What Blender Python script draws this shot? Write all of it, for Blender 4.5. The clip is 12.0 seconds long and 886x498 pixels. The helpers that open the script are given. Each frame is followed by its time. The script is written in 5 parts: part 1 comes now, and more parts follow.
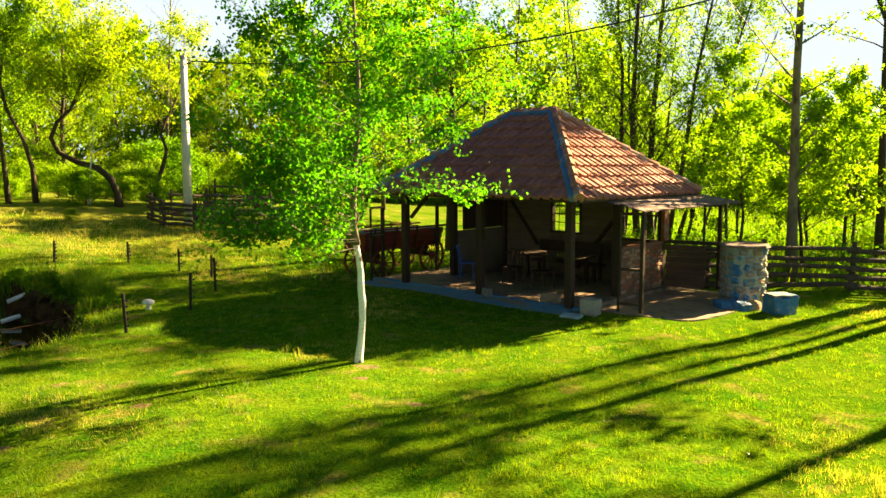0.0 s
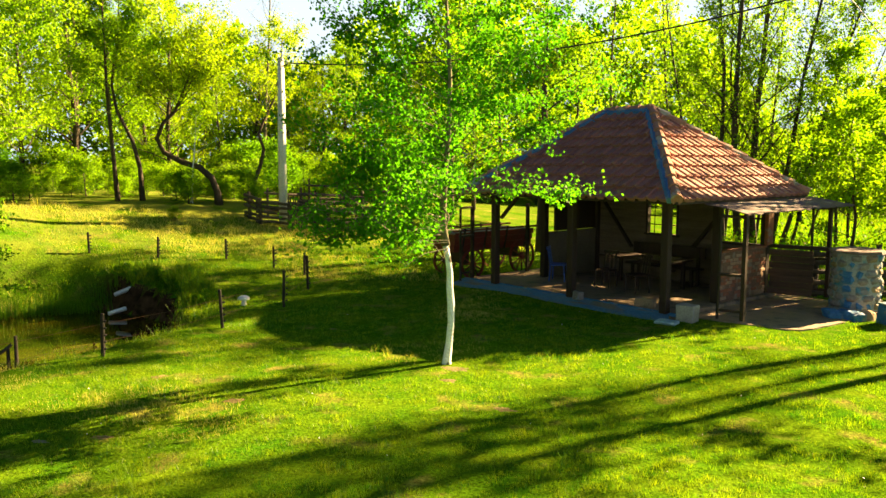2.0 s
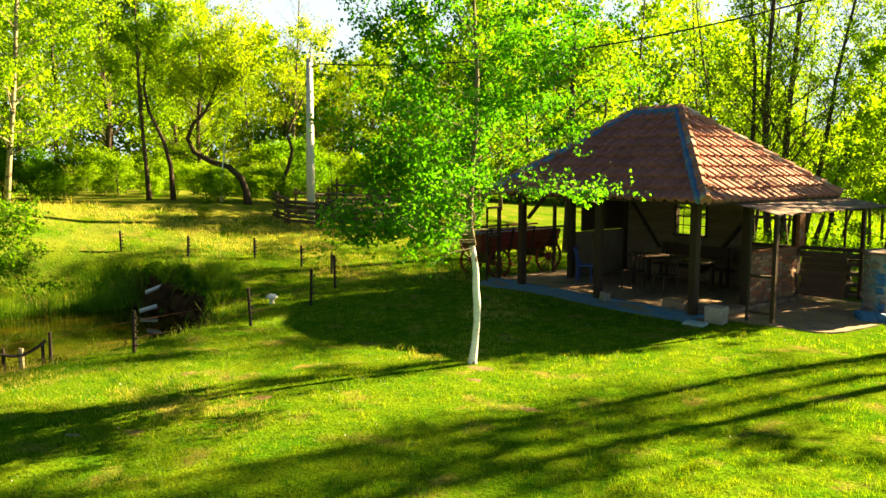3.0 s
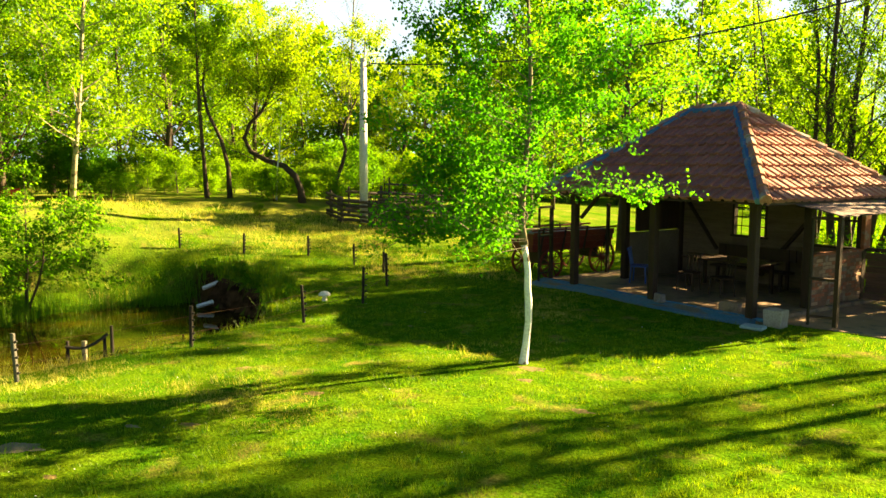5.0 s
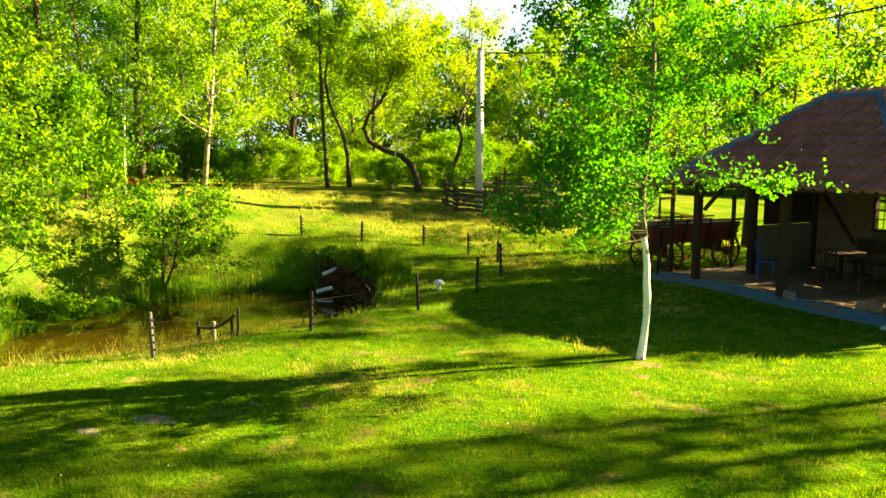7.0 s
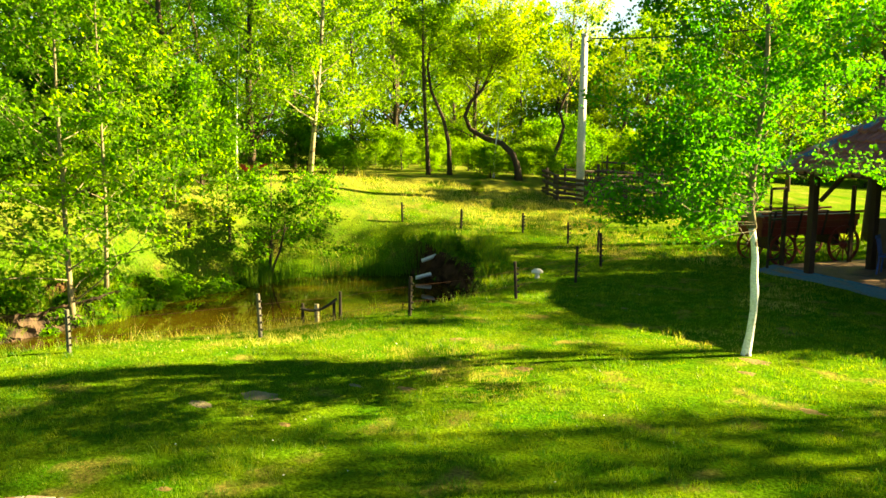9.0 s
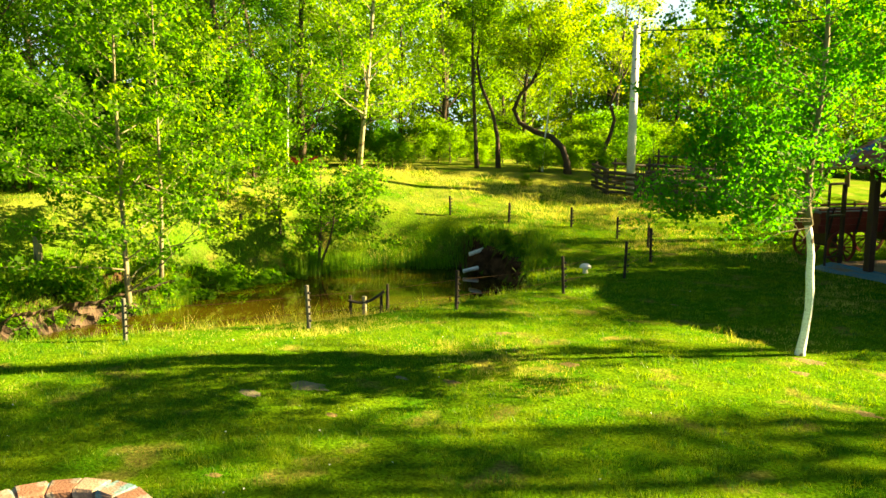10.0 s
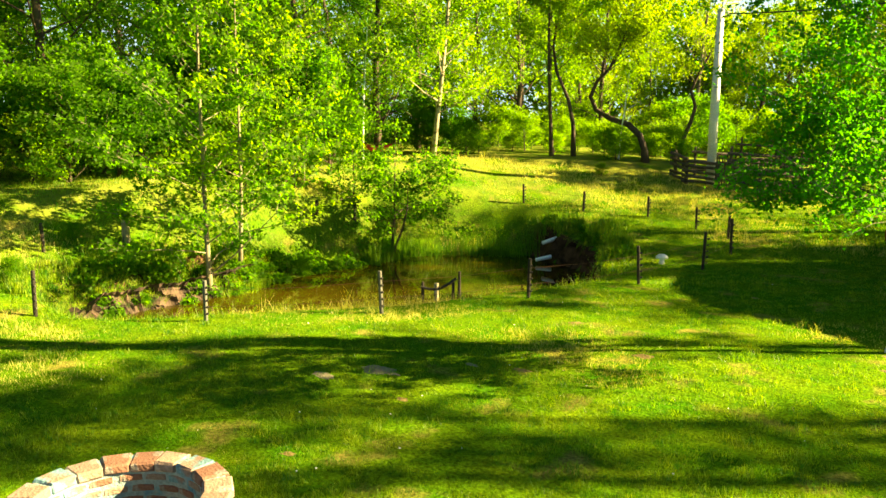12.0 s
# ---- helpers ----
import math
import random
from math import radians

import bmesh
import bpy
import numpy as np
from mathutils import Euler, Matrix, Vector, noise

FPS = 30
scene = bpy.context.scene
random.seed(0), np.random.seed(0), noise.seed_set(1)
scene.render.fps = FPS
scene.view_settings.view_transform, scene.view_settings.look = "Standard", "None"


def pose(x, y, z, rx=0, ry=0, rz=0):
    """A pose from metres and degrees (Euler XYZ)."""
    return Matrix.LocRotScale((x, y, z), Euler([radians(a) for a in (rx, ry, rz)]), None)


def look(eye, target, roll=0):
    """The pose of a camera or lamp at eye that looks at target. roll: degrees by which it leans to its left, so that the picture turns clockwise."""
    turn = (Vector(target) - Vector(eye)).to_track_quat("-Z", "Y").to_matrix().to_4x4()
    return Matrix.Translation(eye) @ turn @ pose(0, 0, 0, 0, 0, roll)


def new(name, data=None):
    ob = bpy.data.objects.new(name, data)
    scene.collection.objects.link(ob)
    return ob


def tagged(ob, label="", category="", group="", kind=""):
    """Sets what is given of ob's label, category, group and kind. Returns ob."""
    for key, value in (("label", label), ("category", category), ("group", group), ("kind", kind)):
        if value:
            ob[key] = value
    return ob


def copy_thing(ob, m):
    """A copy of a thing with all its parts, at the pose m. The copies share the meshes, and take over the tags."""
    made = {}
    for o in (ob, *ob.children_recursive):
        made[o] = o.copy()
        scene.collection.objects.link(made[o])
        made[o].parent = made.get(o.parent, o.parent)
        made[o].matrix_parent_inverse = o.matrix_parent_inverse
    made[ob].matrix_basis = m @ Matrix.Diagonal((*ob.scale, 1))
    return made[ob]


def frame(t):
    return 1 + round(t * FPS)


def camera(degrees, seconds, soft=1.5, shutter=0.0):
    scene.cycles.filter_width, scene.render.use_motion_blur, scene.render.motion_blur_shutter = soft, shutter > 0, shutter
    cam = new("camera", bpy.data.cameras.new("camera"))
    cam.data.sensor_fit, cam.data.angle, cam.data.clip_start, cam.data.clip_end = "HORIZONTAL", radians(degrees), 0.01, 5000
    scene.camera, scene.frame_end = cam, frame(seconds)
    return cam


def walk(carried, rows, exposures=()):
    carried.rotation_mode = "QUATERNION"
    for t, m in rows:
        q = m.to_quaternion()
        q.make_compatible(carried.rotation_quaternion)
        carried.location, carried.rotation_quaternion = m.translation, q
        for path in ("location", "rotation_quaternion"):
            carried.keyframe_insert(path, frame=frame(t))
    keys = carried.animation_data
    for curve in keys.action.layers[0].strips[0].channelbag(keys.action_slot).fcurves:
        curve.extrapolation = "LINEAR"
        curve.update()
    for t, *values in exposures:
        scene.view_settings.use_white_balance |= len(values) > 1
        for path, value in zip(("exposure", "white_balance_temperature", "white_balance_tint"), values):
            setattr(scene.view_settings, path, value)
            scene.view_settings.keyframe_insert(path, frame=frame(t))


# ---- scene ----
cam = camera(59.9, 12.0)
# seconds, x, y, z, yaw, pitch, roll
ROWS = [
(0, 0.000, -0.000, 3.300, 0.00, -6.51, 0.10),
    (0.5, 0.001, 0.119, 3.297, 1.73, -6.53, 0.05),
    (1, -0.003, 0.200, 3.297, 3.42, -6.53, 0.07),
    (1.5, -0.014, 0.202, 3.300, 5.10, -6.55, 0.08),
    (2, -0.019, 0.190, 3.306, 6.70, -6.53, 0.05),
    (2.5, -0.010, 0.180, 3.298, 7.86, -6.51, 0.04),
    (3, -0.009, 0.164, 3.295, 8.71, -6.50, 0.01),
    (3.2, -0.010, 0.165, 3.294, 8.97, -6.50, 0.00),
    (4.8, -0.015, 0.184, 3.288, 11.72, -6.53, -0.04),
    (5, -0.016, 0.187, 3.287, 12.57, -6.55, -0.04),
    (5.5, -0.018, 0.202, 3.285, 15.10, -6.69, -0.03),
    (6, -0.023, 0.210, 3.277, 17.34, -6.86, -0.02),
    (6.5, -0.035, 0.222, 3.272, 19.22, -7.05, -0.02),
    (7, -0.050, 0.232, 3.271, 21.08, -7.27, 0.02),
    (7.2, -0.049, 0.231, 3.271, 21.86, -7.35, 0.02),
    (8.8, -0.022, 0.207, 3.279, 27.80, -8.09, 0.01),
    (9, -0.019, 0.204, 3.280, 28.54, -8.18, 0.01),
    (9.5, 0.007, 0.200, 3.289, 30.42, -8.45, -0.07),
    (10, 0.000, 0.206, 3.292, 32.16, -8.69, -0.02),
    (10.5, -0.010, 0.217, 3.282, 33.85, -8.90, -0.04),
    (11, -0.007, 0.223, 3.285, 35.23, -9.15, -0.01),
    (11.5, 0.006, 0.221, 3.283, 36.50, -9.37, -0.00),
    (12, -0.008, 0.227, 3.273, 37.64, -9.56, 0.02),
]
EXPOSURE = 3.2
walk(cam, [(t, pose(x, y, z, 90 + pitch, roll, yaw)) for t, x, y, z, yaw, pitch, roll in ROWS],
     exposures=((0.0, EXPOSURE - 0.25, 6500, 14), (6.0, EXPOSURE - 0.05, 6500, 7), (9.0, EXPOSURE, 6500, 0), (12.0, EXPOSURE, 6500, 0)))

# ---- light ----
SUN_TOWARDS = 54.0  # degrees from +y towards +x
SUN_HEIGHT = 27.0
sky = bpy.data.worlds.new("sky")
scene.world = sky
sky.use_nodes = True
sky_tex = sky.node_tree.nodes.new("ShaderNodeTexSky")
sky_tex.sky_type = "NISHITA"
sky_tex.sun_disc = False
sky_tex.sun_elevation = radians(SUN_HEIGHT)
sky_tex.sun_rotation = radians(SUN_TOWARDS)
sky_tex.dust_density = 0.4
sky_tex.ozone_density = 5.0
back = sky.node_tree.nodes["Background"]
back.inputs["Strength"].default_value = 0.0105
sky.node_tree.links.new(sky_tex.outputs["Color"], back.inputs["Color"])
sun = new("sun", bpy.data.lights.new("sun", "SUN"))
sun.data.energy = 5.0
sun.data.angle = radians(0.6)
sun.data.color = (1.0, 0.69, 0.3)
SUN_DIR = Vector((math.sin(radians(SUN_TOWARDS)) * math.cos(radians(SUN_HEIGHT)),
                  math.cos(radians(SUN_TOWARDS)) * math.cos(radians(SUN_HEIGHT)), math.sin(radians(SUN_HEIGHT))))
sun.matrix_world = look(SUN_DIR * 60, (0, 0, 0))


# ---- materials ----
def material(name, a, b, rough=0.85, coarse=1.5, fine=22.0, bump=0.3, spread=0.25, metal=0.0, through_light=0.0,
             islands=False, shine=0.4, stretch=(1, 1, 1), spots=None, spot_scale=3.0, spot_edge=(0.55, 0.65), world=False, glow_tint=(2.1, 2.25, 0.35)):
    """Two colours mixed by coarse and fine noise, with relief; islands: each loose piece differs; spots: a third colour in stains."""
    m = bpy.data.materials.new(name)
    m.use_nodes = True
    n, link = m.node_tree.nodes, m.node_tree.links.new
    shader, out = n["Principled BSDF"], n["Material Output"]
    shader.inputs["Roughness"].default_value = rough
    shader.inputs["Metallic"].default_value = metal
    shader.inputs["Specular IOR Level"].default_value = shine
    where = n.new("ShaderNodeNewGeometry" if world else "ShaderNodeTexCoord")
    mapping = n.new("ShaderNodeMapping")
    mapping.inputs["Scale"].default_value = stretch
    link(where.outputs["Position" if world else "Object"], mapping.inputs["Vector"])

    def noise_node(scale, detail=3.0):
        t = n.new("ShaderNodeTexNoise")
        t.inputs["Scale"].default_value = scale
        t.inputs["Detail"].default_value = detail
        link(mapping.outputs["Vector"], t.inputs["Vector"])
        return t

    def mix(factor, one, two, blend="MIX"):
        x = n.new("ShaderNodeMix")
        x.data_type, x.blend_type = "RGBA", blend
        for socket, value in ((x.inputs[0], factor), (x.inputs[6], one), (x.inputs[7], two)):
            if isinstance(value, (int, float)):
                socket.default_value = value
            elif isinstance(value, tuple):
                socket.default_value = (*value, 1)
            else:
                link(value, socket)
        return x.outputs[2]

    big, small = noise_node(coarse), noise_node(fine)
    ramp = n.new("ShaderNodeMapRange")
    ramp.inputs[1].default_value, ramp.inputs[2].default_value = 0.3, 0.7
    link(big.outputs["Fac"], ramp.inputs[0])
    color = mix(ramp.outputs[0], a, b)
    if spots:
        third = noise_node(spot_scale, 4.0)
        edge = n.new("ShaderNodeMapRange")
        edge.inputs[1].default_value, edge.inputs[2].default_value = spot_edge
        link(third.outputs["Fac"], edge.inputs[0])
        color = mix(edge.outputs[0], color, spots)
    grain = n.new("ShaderNodeMapRange")
    grain.inputs[1].default_value, grain.inputs[2].default_value = 0.25, 0.75
    grain.inputs[3].default_value, grain.inputs[4].default_value = 1 - spread, 1 + spread
    link(small.outputs["Fac"], grain.inputs[0])
    hue = n.new("ShaderNodeHueSaturation")
    link(color, hue.inputs["Color"])
    vary = n.new("ShaderNodeMath")
    vary.operation = "MULTIPLY"
    link(grain.outputs[0], vary.inputs[0])
    chance = n.new("ShaderNodeNewGeometry").outputs["Random Per Island"] if islands else n.new("ShaderNodeObjectInfo").outputs["Random"]
    each = n.new("ShaderNodeMapRange")
    each.inputs[3].default_value, each.inputs[4].default_value = (0.8, 1.2) if islands else (0.85, 1.15)
    link(chance, each.inputs[0])
    link(each.outputs[0], vary.inputs[1])
    link(vary.outputs[0], hue.inputs["Value"])
    link(hue.outputs["Color"], shader.inputs["Base Color"])
    if bump:
        relief = n.new("ShaderNodeBump")
        relief.inputs["Strength"].default_value = bump
        relief.inputs["Distance"].default_value = 0.02
        link(small.outputs["Fac"], relief.inputs["Height"])
        link(relief.outputs["Normal"], shader.inputs["Normal"])
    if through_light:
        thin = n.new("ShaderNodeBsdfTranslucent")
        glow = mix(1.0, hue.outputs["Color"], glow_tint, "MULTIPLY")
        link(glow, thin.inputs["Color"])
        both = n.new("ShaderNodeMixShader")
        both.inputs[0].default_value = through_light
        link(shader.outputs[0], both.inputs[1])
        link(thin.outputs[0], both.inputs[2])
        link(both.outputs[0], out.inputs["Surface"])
    return m


LEAF = dict(rough=0.5, shine=0.12, coarse=0.5, fine=6.0, bump=0.0, spread=0.15, through_light=0.7, islands=True)
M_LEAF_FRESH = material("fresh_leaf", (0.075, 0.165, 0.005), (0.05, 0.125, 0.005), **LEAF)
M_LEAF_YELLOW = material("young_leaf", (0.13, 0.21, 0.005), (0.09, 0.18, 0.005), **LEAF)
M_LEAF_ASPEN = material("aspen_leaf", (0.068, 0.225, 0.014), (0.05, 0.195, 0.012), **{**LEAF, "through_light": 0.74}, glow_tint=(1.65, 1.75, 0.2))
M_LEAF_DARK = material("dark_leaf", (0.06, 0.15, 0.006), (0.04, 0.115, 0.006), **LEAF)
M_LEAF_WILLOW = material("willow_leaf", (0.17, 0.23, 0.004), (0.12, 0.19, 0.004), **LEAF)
M_GRASS = material("grass_blade", (0.078, 0.19, 0.003), (0.205, 0.26, 0.007), rough=0.5, shine=0.3, coarse=3.4, fine=14.0, bump=0.0, spread=0.4,
                   through_light=0.4, islands=True, world=True, spots=(0.026, 0.11, 0.003), spot_scale=5.5, spot_edge=(0.5, 0.62))
# Dry straw, its colour raised to brighten the sunlit band by the shore.
M_GRASS_DRY = material("dry_grass_blade", (0.42, 0.39, 0.13), (0.34, 0.34, 0.09), rough=0.7, shine=0.05, coarse=0.7, fine=5.0, bump=0.0, spread=0.3,
                       through_light=0.3, islands=True, world=True)
M_REED = material("reed_blade", (0.05, 0.13, 0.01), (0.09, 0.17, 0.01), rough=0.5, shine=0.1, bump=0.0, through_light=0.35, islands=True)
M_BARK_DARK = material("dark_bark", (0.035, 0.026, 0.018), (0.07, 0.05, 0.035), coarse=3, fine=30, bump=0.7, stretch=(1, 1, 0.25))
M_BARK_GREY = material("grey_bark", (0.13, 0.12, 0.08), (0.22, 0.2, 0.13), coarse=2, fine=24, bump=0.5, stretch=(1, 1, 0.4), spots=(0.05, 0.045, 0.03))
M_BARK_PALE = material("pale_bark", (0.42, 0.38, 0.26), (0.3, 0.27, 0.17), coarse=2, fine=18, bump=0.4, spots=(0.1, 0.08, 0.05), spot_scale=5)
M_WHITEWASH = material("whitewash", (0.76, 0.8, 0.85), (0.62, 0.66, 0.7), coarse=4, fine=40, bump=0.5, spots=(0.12, 0.1, 0.08), spot_scale=5, spot_edge=(0.6, 0.66))
M_SOIL = material("soil", (0.2, 0.15, 0.05), (0.12, 0.1, 0.03), coarse=2, fine=25, bump=1.0, islands=False, world=True)
M_WOOD_DARK = material("dark_stained_wood", (0.022, 0.011, 0.008), (0.038, 0.018, 0.012), coarse=2, fine=30, bump=0.3, stretch=(6, 6, 0.6), rough=0.6)
M_WOOD_OLD = material("weathered_wood", (0.085, 0.07, 0.056), (0.045, 0.037, 0.029), coarse=2, fine=30, bump=0.6, stretch=(5, 5, 1))
M_TILE = material("clay_tile", (0.36, 0.14, 0.11), (0.3, 0.105, 0.09), coarse=2.5, fine=30, bump=0.3, rough=0.6, spots=(0.25, 0.2, 0.175), spot_scale=1.6, spot_edge=(0.42, 0.58))
M_BLUE = material("blue_paint", (0.03, 0.14, 0.36), (0.06, 0.22, 0.44), coarse=3, fine=30, bump=0.4, spots=(0.24, 0.25, 0.25), spot_scale=4, rough=0.7)
M_MORTAR = material("mortar", (0.4, 0.38, 0.35), (0.3, 0.28, 0.26), coarse=4, fine=40, bump=0.6)
M_CONCRETE = material("concrete", (0.29, 0.21, 0.15), (0.21, 0.155, 0.11), coarse=1.5, fine=30, bump=0.4, spots=(0.14, 0.115, 0.09))
M_POLE = material("pole_concrete", (0.6, 0.61, 0.64), (0.5, 0.5, 0.53), coarse=1.5, fine=30, bump=0.4)
M_BRICK = material("red_brick", (0.36, 0.13, 0.075), (0.27, 0.1, 0.06), coarse=5, fine=40, bump=0.6, spots=(0.3, 0.22, 0.17), spot_scale=7)
M_STONE = material("field_stone", (0.27, 0.245, 0.235), (0.18, 0.16, 0.155), coarse=3, fine=20, bump=0.8, spots=(0.2, 0.25, 0.3), spot_scale=5)
M_PLASTER = material("dusty_plaster", (0.17, 0.14, 0.11), (0.12, 0.1, 0.075), coarse=2, fine=30, bump=0.4)
M_FELT = material("roofing_felt", (0.17, 0.125, 0.13), (0.1, 0.07, 0.08), coarse=3, fine=30, bump=0.6, spots=(0.24, 0.2, 0.2))
M_IRON = material("dark_iron", (0.02, 0.018, 0.016), (0.04, 0.03, 0.025), rough=0.5, metal=0.6, bump=0.2)
M_RED = material("red_wagon_paint", (0.17, 0.02, 0.014), (0.11, 0.016, 0.012), coarse=3, fine=25, bump=0.2, rough=0.55)
M_WHITE = material("white_plastic", (0.75, 0.76, 0.78), (0.65, 0.66, 0.68), rough=0.4, bump=0.05)
M_BLACK = material("black_rubber", (0.012, 0.012, 0.012), (0.02, 0.02, 0.02), rough=0.5, bump=0.05)
M_CHAIR = material("blue_plastic", (0.02, 0.06, 0.3), (0.03, 0.08, 0.34), rough=0.4, bump=0.05)
M_WIRE = material("rusty_wire", (0.08, 0.035, 0.02), (0.05, 0.025, 0.018), rough=0.6, metal=0.4, bump=0.0)
M_ASH = material("ash", (0.02, 0.018, 0.016), (0.05, 0.045, 0.04), coarse=6, fine=40, bump=0.8)


def ground_material():
    """Lawn with drier and mossier areas; bare soil on steep banks."""
    m = material("lawn", (0.038, 0.12, 0.003), (0.095, 0.16, 0.005), coarse=1.1, fine=26.0, bump=1.0, shine=0.0, spread=0.6, spots=(0.17, 0.165, 0.035),
                 spot_scale=1.3, spot_edge=(0.58, 0.7), world=True)
    n, link = m.node_tree.nodes, m.node_tree.links.new
    shader = n["Principled BSDF"]
    before = shader.inputs["Base Color"].links[0].from_socket
    normal = n.new("ShaderNodeNewGeometry")
    part_z = n.new("ShaderNodeSeparateXYZ")
    link(normal.outputs["True Normal"], part_z.inputs[0])
    steep = n.new("ShaderNodeMapRange")
    steep.inputs[1].default_value, steep.inputs[2].default_value = 0.75, 0.5
    link(part_z.outputs["Z"], steep.inputs[0])
    x = n.new("ShaderNodeMix")
    x.data_type = "RGBA"
    link(steep.outputs[0], x.inputs[0])
    high = n.new("ShaderNodeSeparateXYZ")
    link(normal.outputs["Position"], high.inputs[0])
    crest = n.new("ShaderNodeMapRange")
    crest.inputs[1].default_value, crest.inputs[2].default_value, crest.inputs[4].default_value = 0.35, 1.4, 0.55
    link(high.outputs["Z"], crest.inputs[0])
    patchy = n.new("ShaderNodeTexNoise")
    patchy.inputs["Scale"].default_value, patchy.inputs["Detail"].default_value = 0.9, 5.0
    link(normal.outputs["Position"], patchy.inputs["Vector"])
    some = n.new("ShaderNodeMapRange")
    some.inputs[1].default_value, some.inputs[2].default_value = 0.35, 0.55
    link(patchy.outputs["Fac"], some.inputs[0])
    both = n.new("ShaderNodeMath")
    both.operation = "MULTIPLY"
    link(crest.outputs[0], both.inputs[0])
    link(some.outputs[0], both.inputs[1])
    dry = n.new("ShaderNodeMix")
    dry.data_type = "RGBA"
    dry.inputs[7].default_value = (0.22, 0.215, 0.045, 1)
    link(both.outputs[0], dry.inputs[0])
    link(before, dry.inputs[6])
    link(dry.outputs[2], x.inputs[6])
    earth = n.new("ShaderNodeTexNoise")
    earth.inputs["Scale"].default_value, earth.inputs["Detail"].default_value = 5.0, 6.0
    link(normal.outputs["Position"], earth.inputs["Vector"])
    tones = n.new("ShaderNodeValToRGB")
    tones.color_ramp.elements[0].position, tones.color_ramp.elements[0].color = 0.35, (0.02, 0.012, 0.008, 1)
    tones.color_ramp.elements[1].position, tones.color_ramp.elements[1].color = 0.7, (0.09, 0.052, 0.032, 1)
    link(earth.outputs["Fac"], tones.inputs[0])
    link(tones.outputs[0], x.inputs[7])
    link(x.outputs[2], shader.inputs["Base Color"])
    return m


def water_material():
    m = bpy.data.materials.new("murky_water")
    m.use_nodes = True
    n, link = m.node_tree.nodes, m.node_tree.links.new
    shader = n["Principled BSDF"]
    shader.inputs["Base Color"].default_value = (0.034, 0.027, 0.0015, 1)
    shader.inputs["Roughness"].default_value = 0.02
    shader.inputs["IOR"].default_value = 1.33
    ripple, relief = n.new("ShaderNodeTexNoise"), n.new("ShaderNodeBump")
    where = n.new("ShaderNodeNewGeometry")
    link(where.outputs["Position"], ripple.inputs["Vector"])
    ripple.inputs["Scale"].default_value = 2.5
    relief.inputs["Strength"].default_value, relief.inputs["Distance"].default_value = 0.05, 0.02
    link(ripple.outputs["Fac"], relief.inputs["Height"])
    link(relief.outputs["Normal"], shader.inputs["Normal"])
    return m


M_GROUND, M_WATER = ground_material(), water_material()


# ---- building helpers ----
def mesh_of(bm, name, mat, smooth_faces=False):
    me = bpy.data.meshes.new(name)
    bm.normal_update()
    bm.to_mesh(me)
    bm.free()
    me.materials.append(mat)
    if smooth_faces:
        me.polygons.foreach_set("use_smooth", [True] * len(me.polygons))
    return me


def thing(name, label, category, m=Matrix(), group="", kind=""):
    ob = new(name)
    ob.matrix_basis = m
    ob.empty_display_size = 0.1
    return tagged(ob, label, category, group, kind)


def part(name, bm, mat, parent=None, label="", smooth_faces=False, m=None):
    ob = new(name, bm if isinstance(bm, bpy.types.Mesh) else mesh_of(bm, name, mat, smooth_faces))
    ob.parent = parent
    if m is not None:
        ob.matrix_basis = m
    return tagged(ob, label)


def box(bm, x, y, z, sx, sy, sz, m=None, worn=0.0):
    """A box with its centre at x, y, z; worn: width of its bevelled edges."""
    made = bmesh.ops.create_cube(bm, size=1.0)["verts"]
    place = Matrix.Translation((x, y, z)) @ Matrix.Diagonal((sx, sy, sz, 1))
    bmesh.ops.transform(bm, matrix=(m @ place) if m is not None else place, verts=made)
    if worn:
        edges = list({e for v in made for e in v.link_edges})
        bmesh.ops.bevel(bm, geom=edges, offset=worn, segments=1, affect="EDGES")
    return bm


def boxed(x, y, z, sx, sy, sz, m=None, worn=0.0):
    return box(bmesh.new(), x, y, z, sx, sy, sz, m, worn)


def tube(bm, points, radii, sides=8, cap=True):
    """A round bar along points, with a radius at each."""
    points = [Vector(p) for p in points]
    if isinstance(radii, (int, float)):
        radii = [radii] * len(points)
    rings, side = [], None
    for i, p in enumerate(points):
        ahead = (points[min(i + 1, len(points) - 1)] - points[max(i - 1, 0)]).normalized()
        if side is None:
            side = ahead.orthogonal().normalized()
        side = (side - ahead * side.dot(ahead)).normalized()
        other = ahead.cross(side)
        rings.append([bm.verts.new(p + radii[i] * (math.cos(a) * side + math.sin(a) * other))
                      for a in (2 * math.pi * k / sides for k in range(sides))])
    for one, two in zip(rings, rings[1:]):
        for k in range(sides):
            bm.faces.new((one[k], one[(k + 1) % sides], two[(k + 1) % sides], two[k]))
    if cap:
        bm.faces.new(rings[0][::-1])
        bm.faces.new(rings[-1])
    return bm


def tubed(points, radii, sides=8):
    return tube(bmesh.new(), points, radii, sides)


def lathe(bm, profile, sides=16, m=None):
    """Turns a profile of (radius, height) round the z axis."""
    rings = []
    for r, z in profile:
        rings.append([bm.verts.new((m or Matrix()) @ Vector((r * math.cos(a), r * math.sin(a), z)))
                      for a in (2 * math.pi * k / sides for k in range(sides))])
    for one, two in zip(rings, rings[1:]):
        for k in range(sides):
            bm.faces.new((one[k], one[(k + 1) % sides], two[(k + 1) % sides], two[k]))
    bm.faces.new(rings[0][::-1])
    bm.faces.new(rings[-1])
    return bm


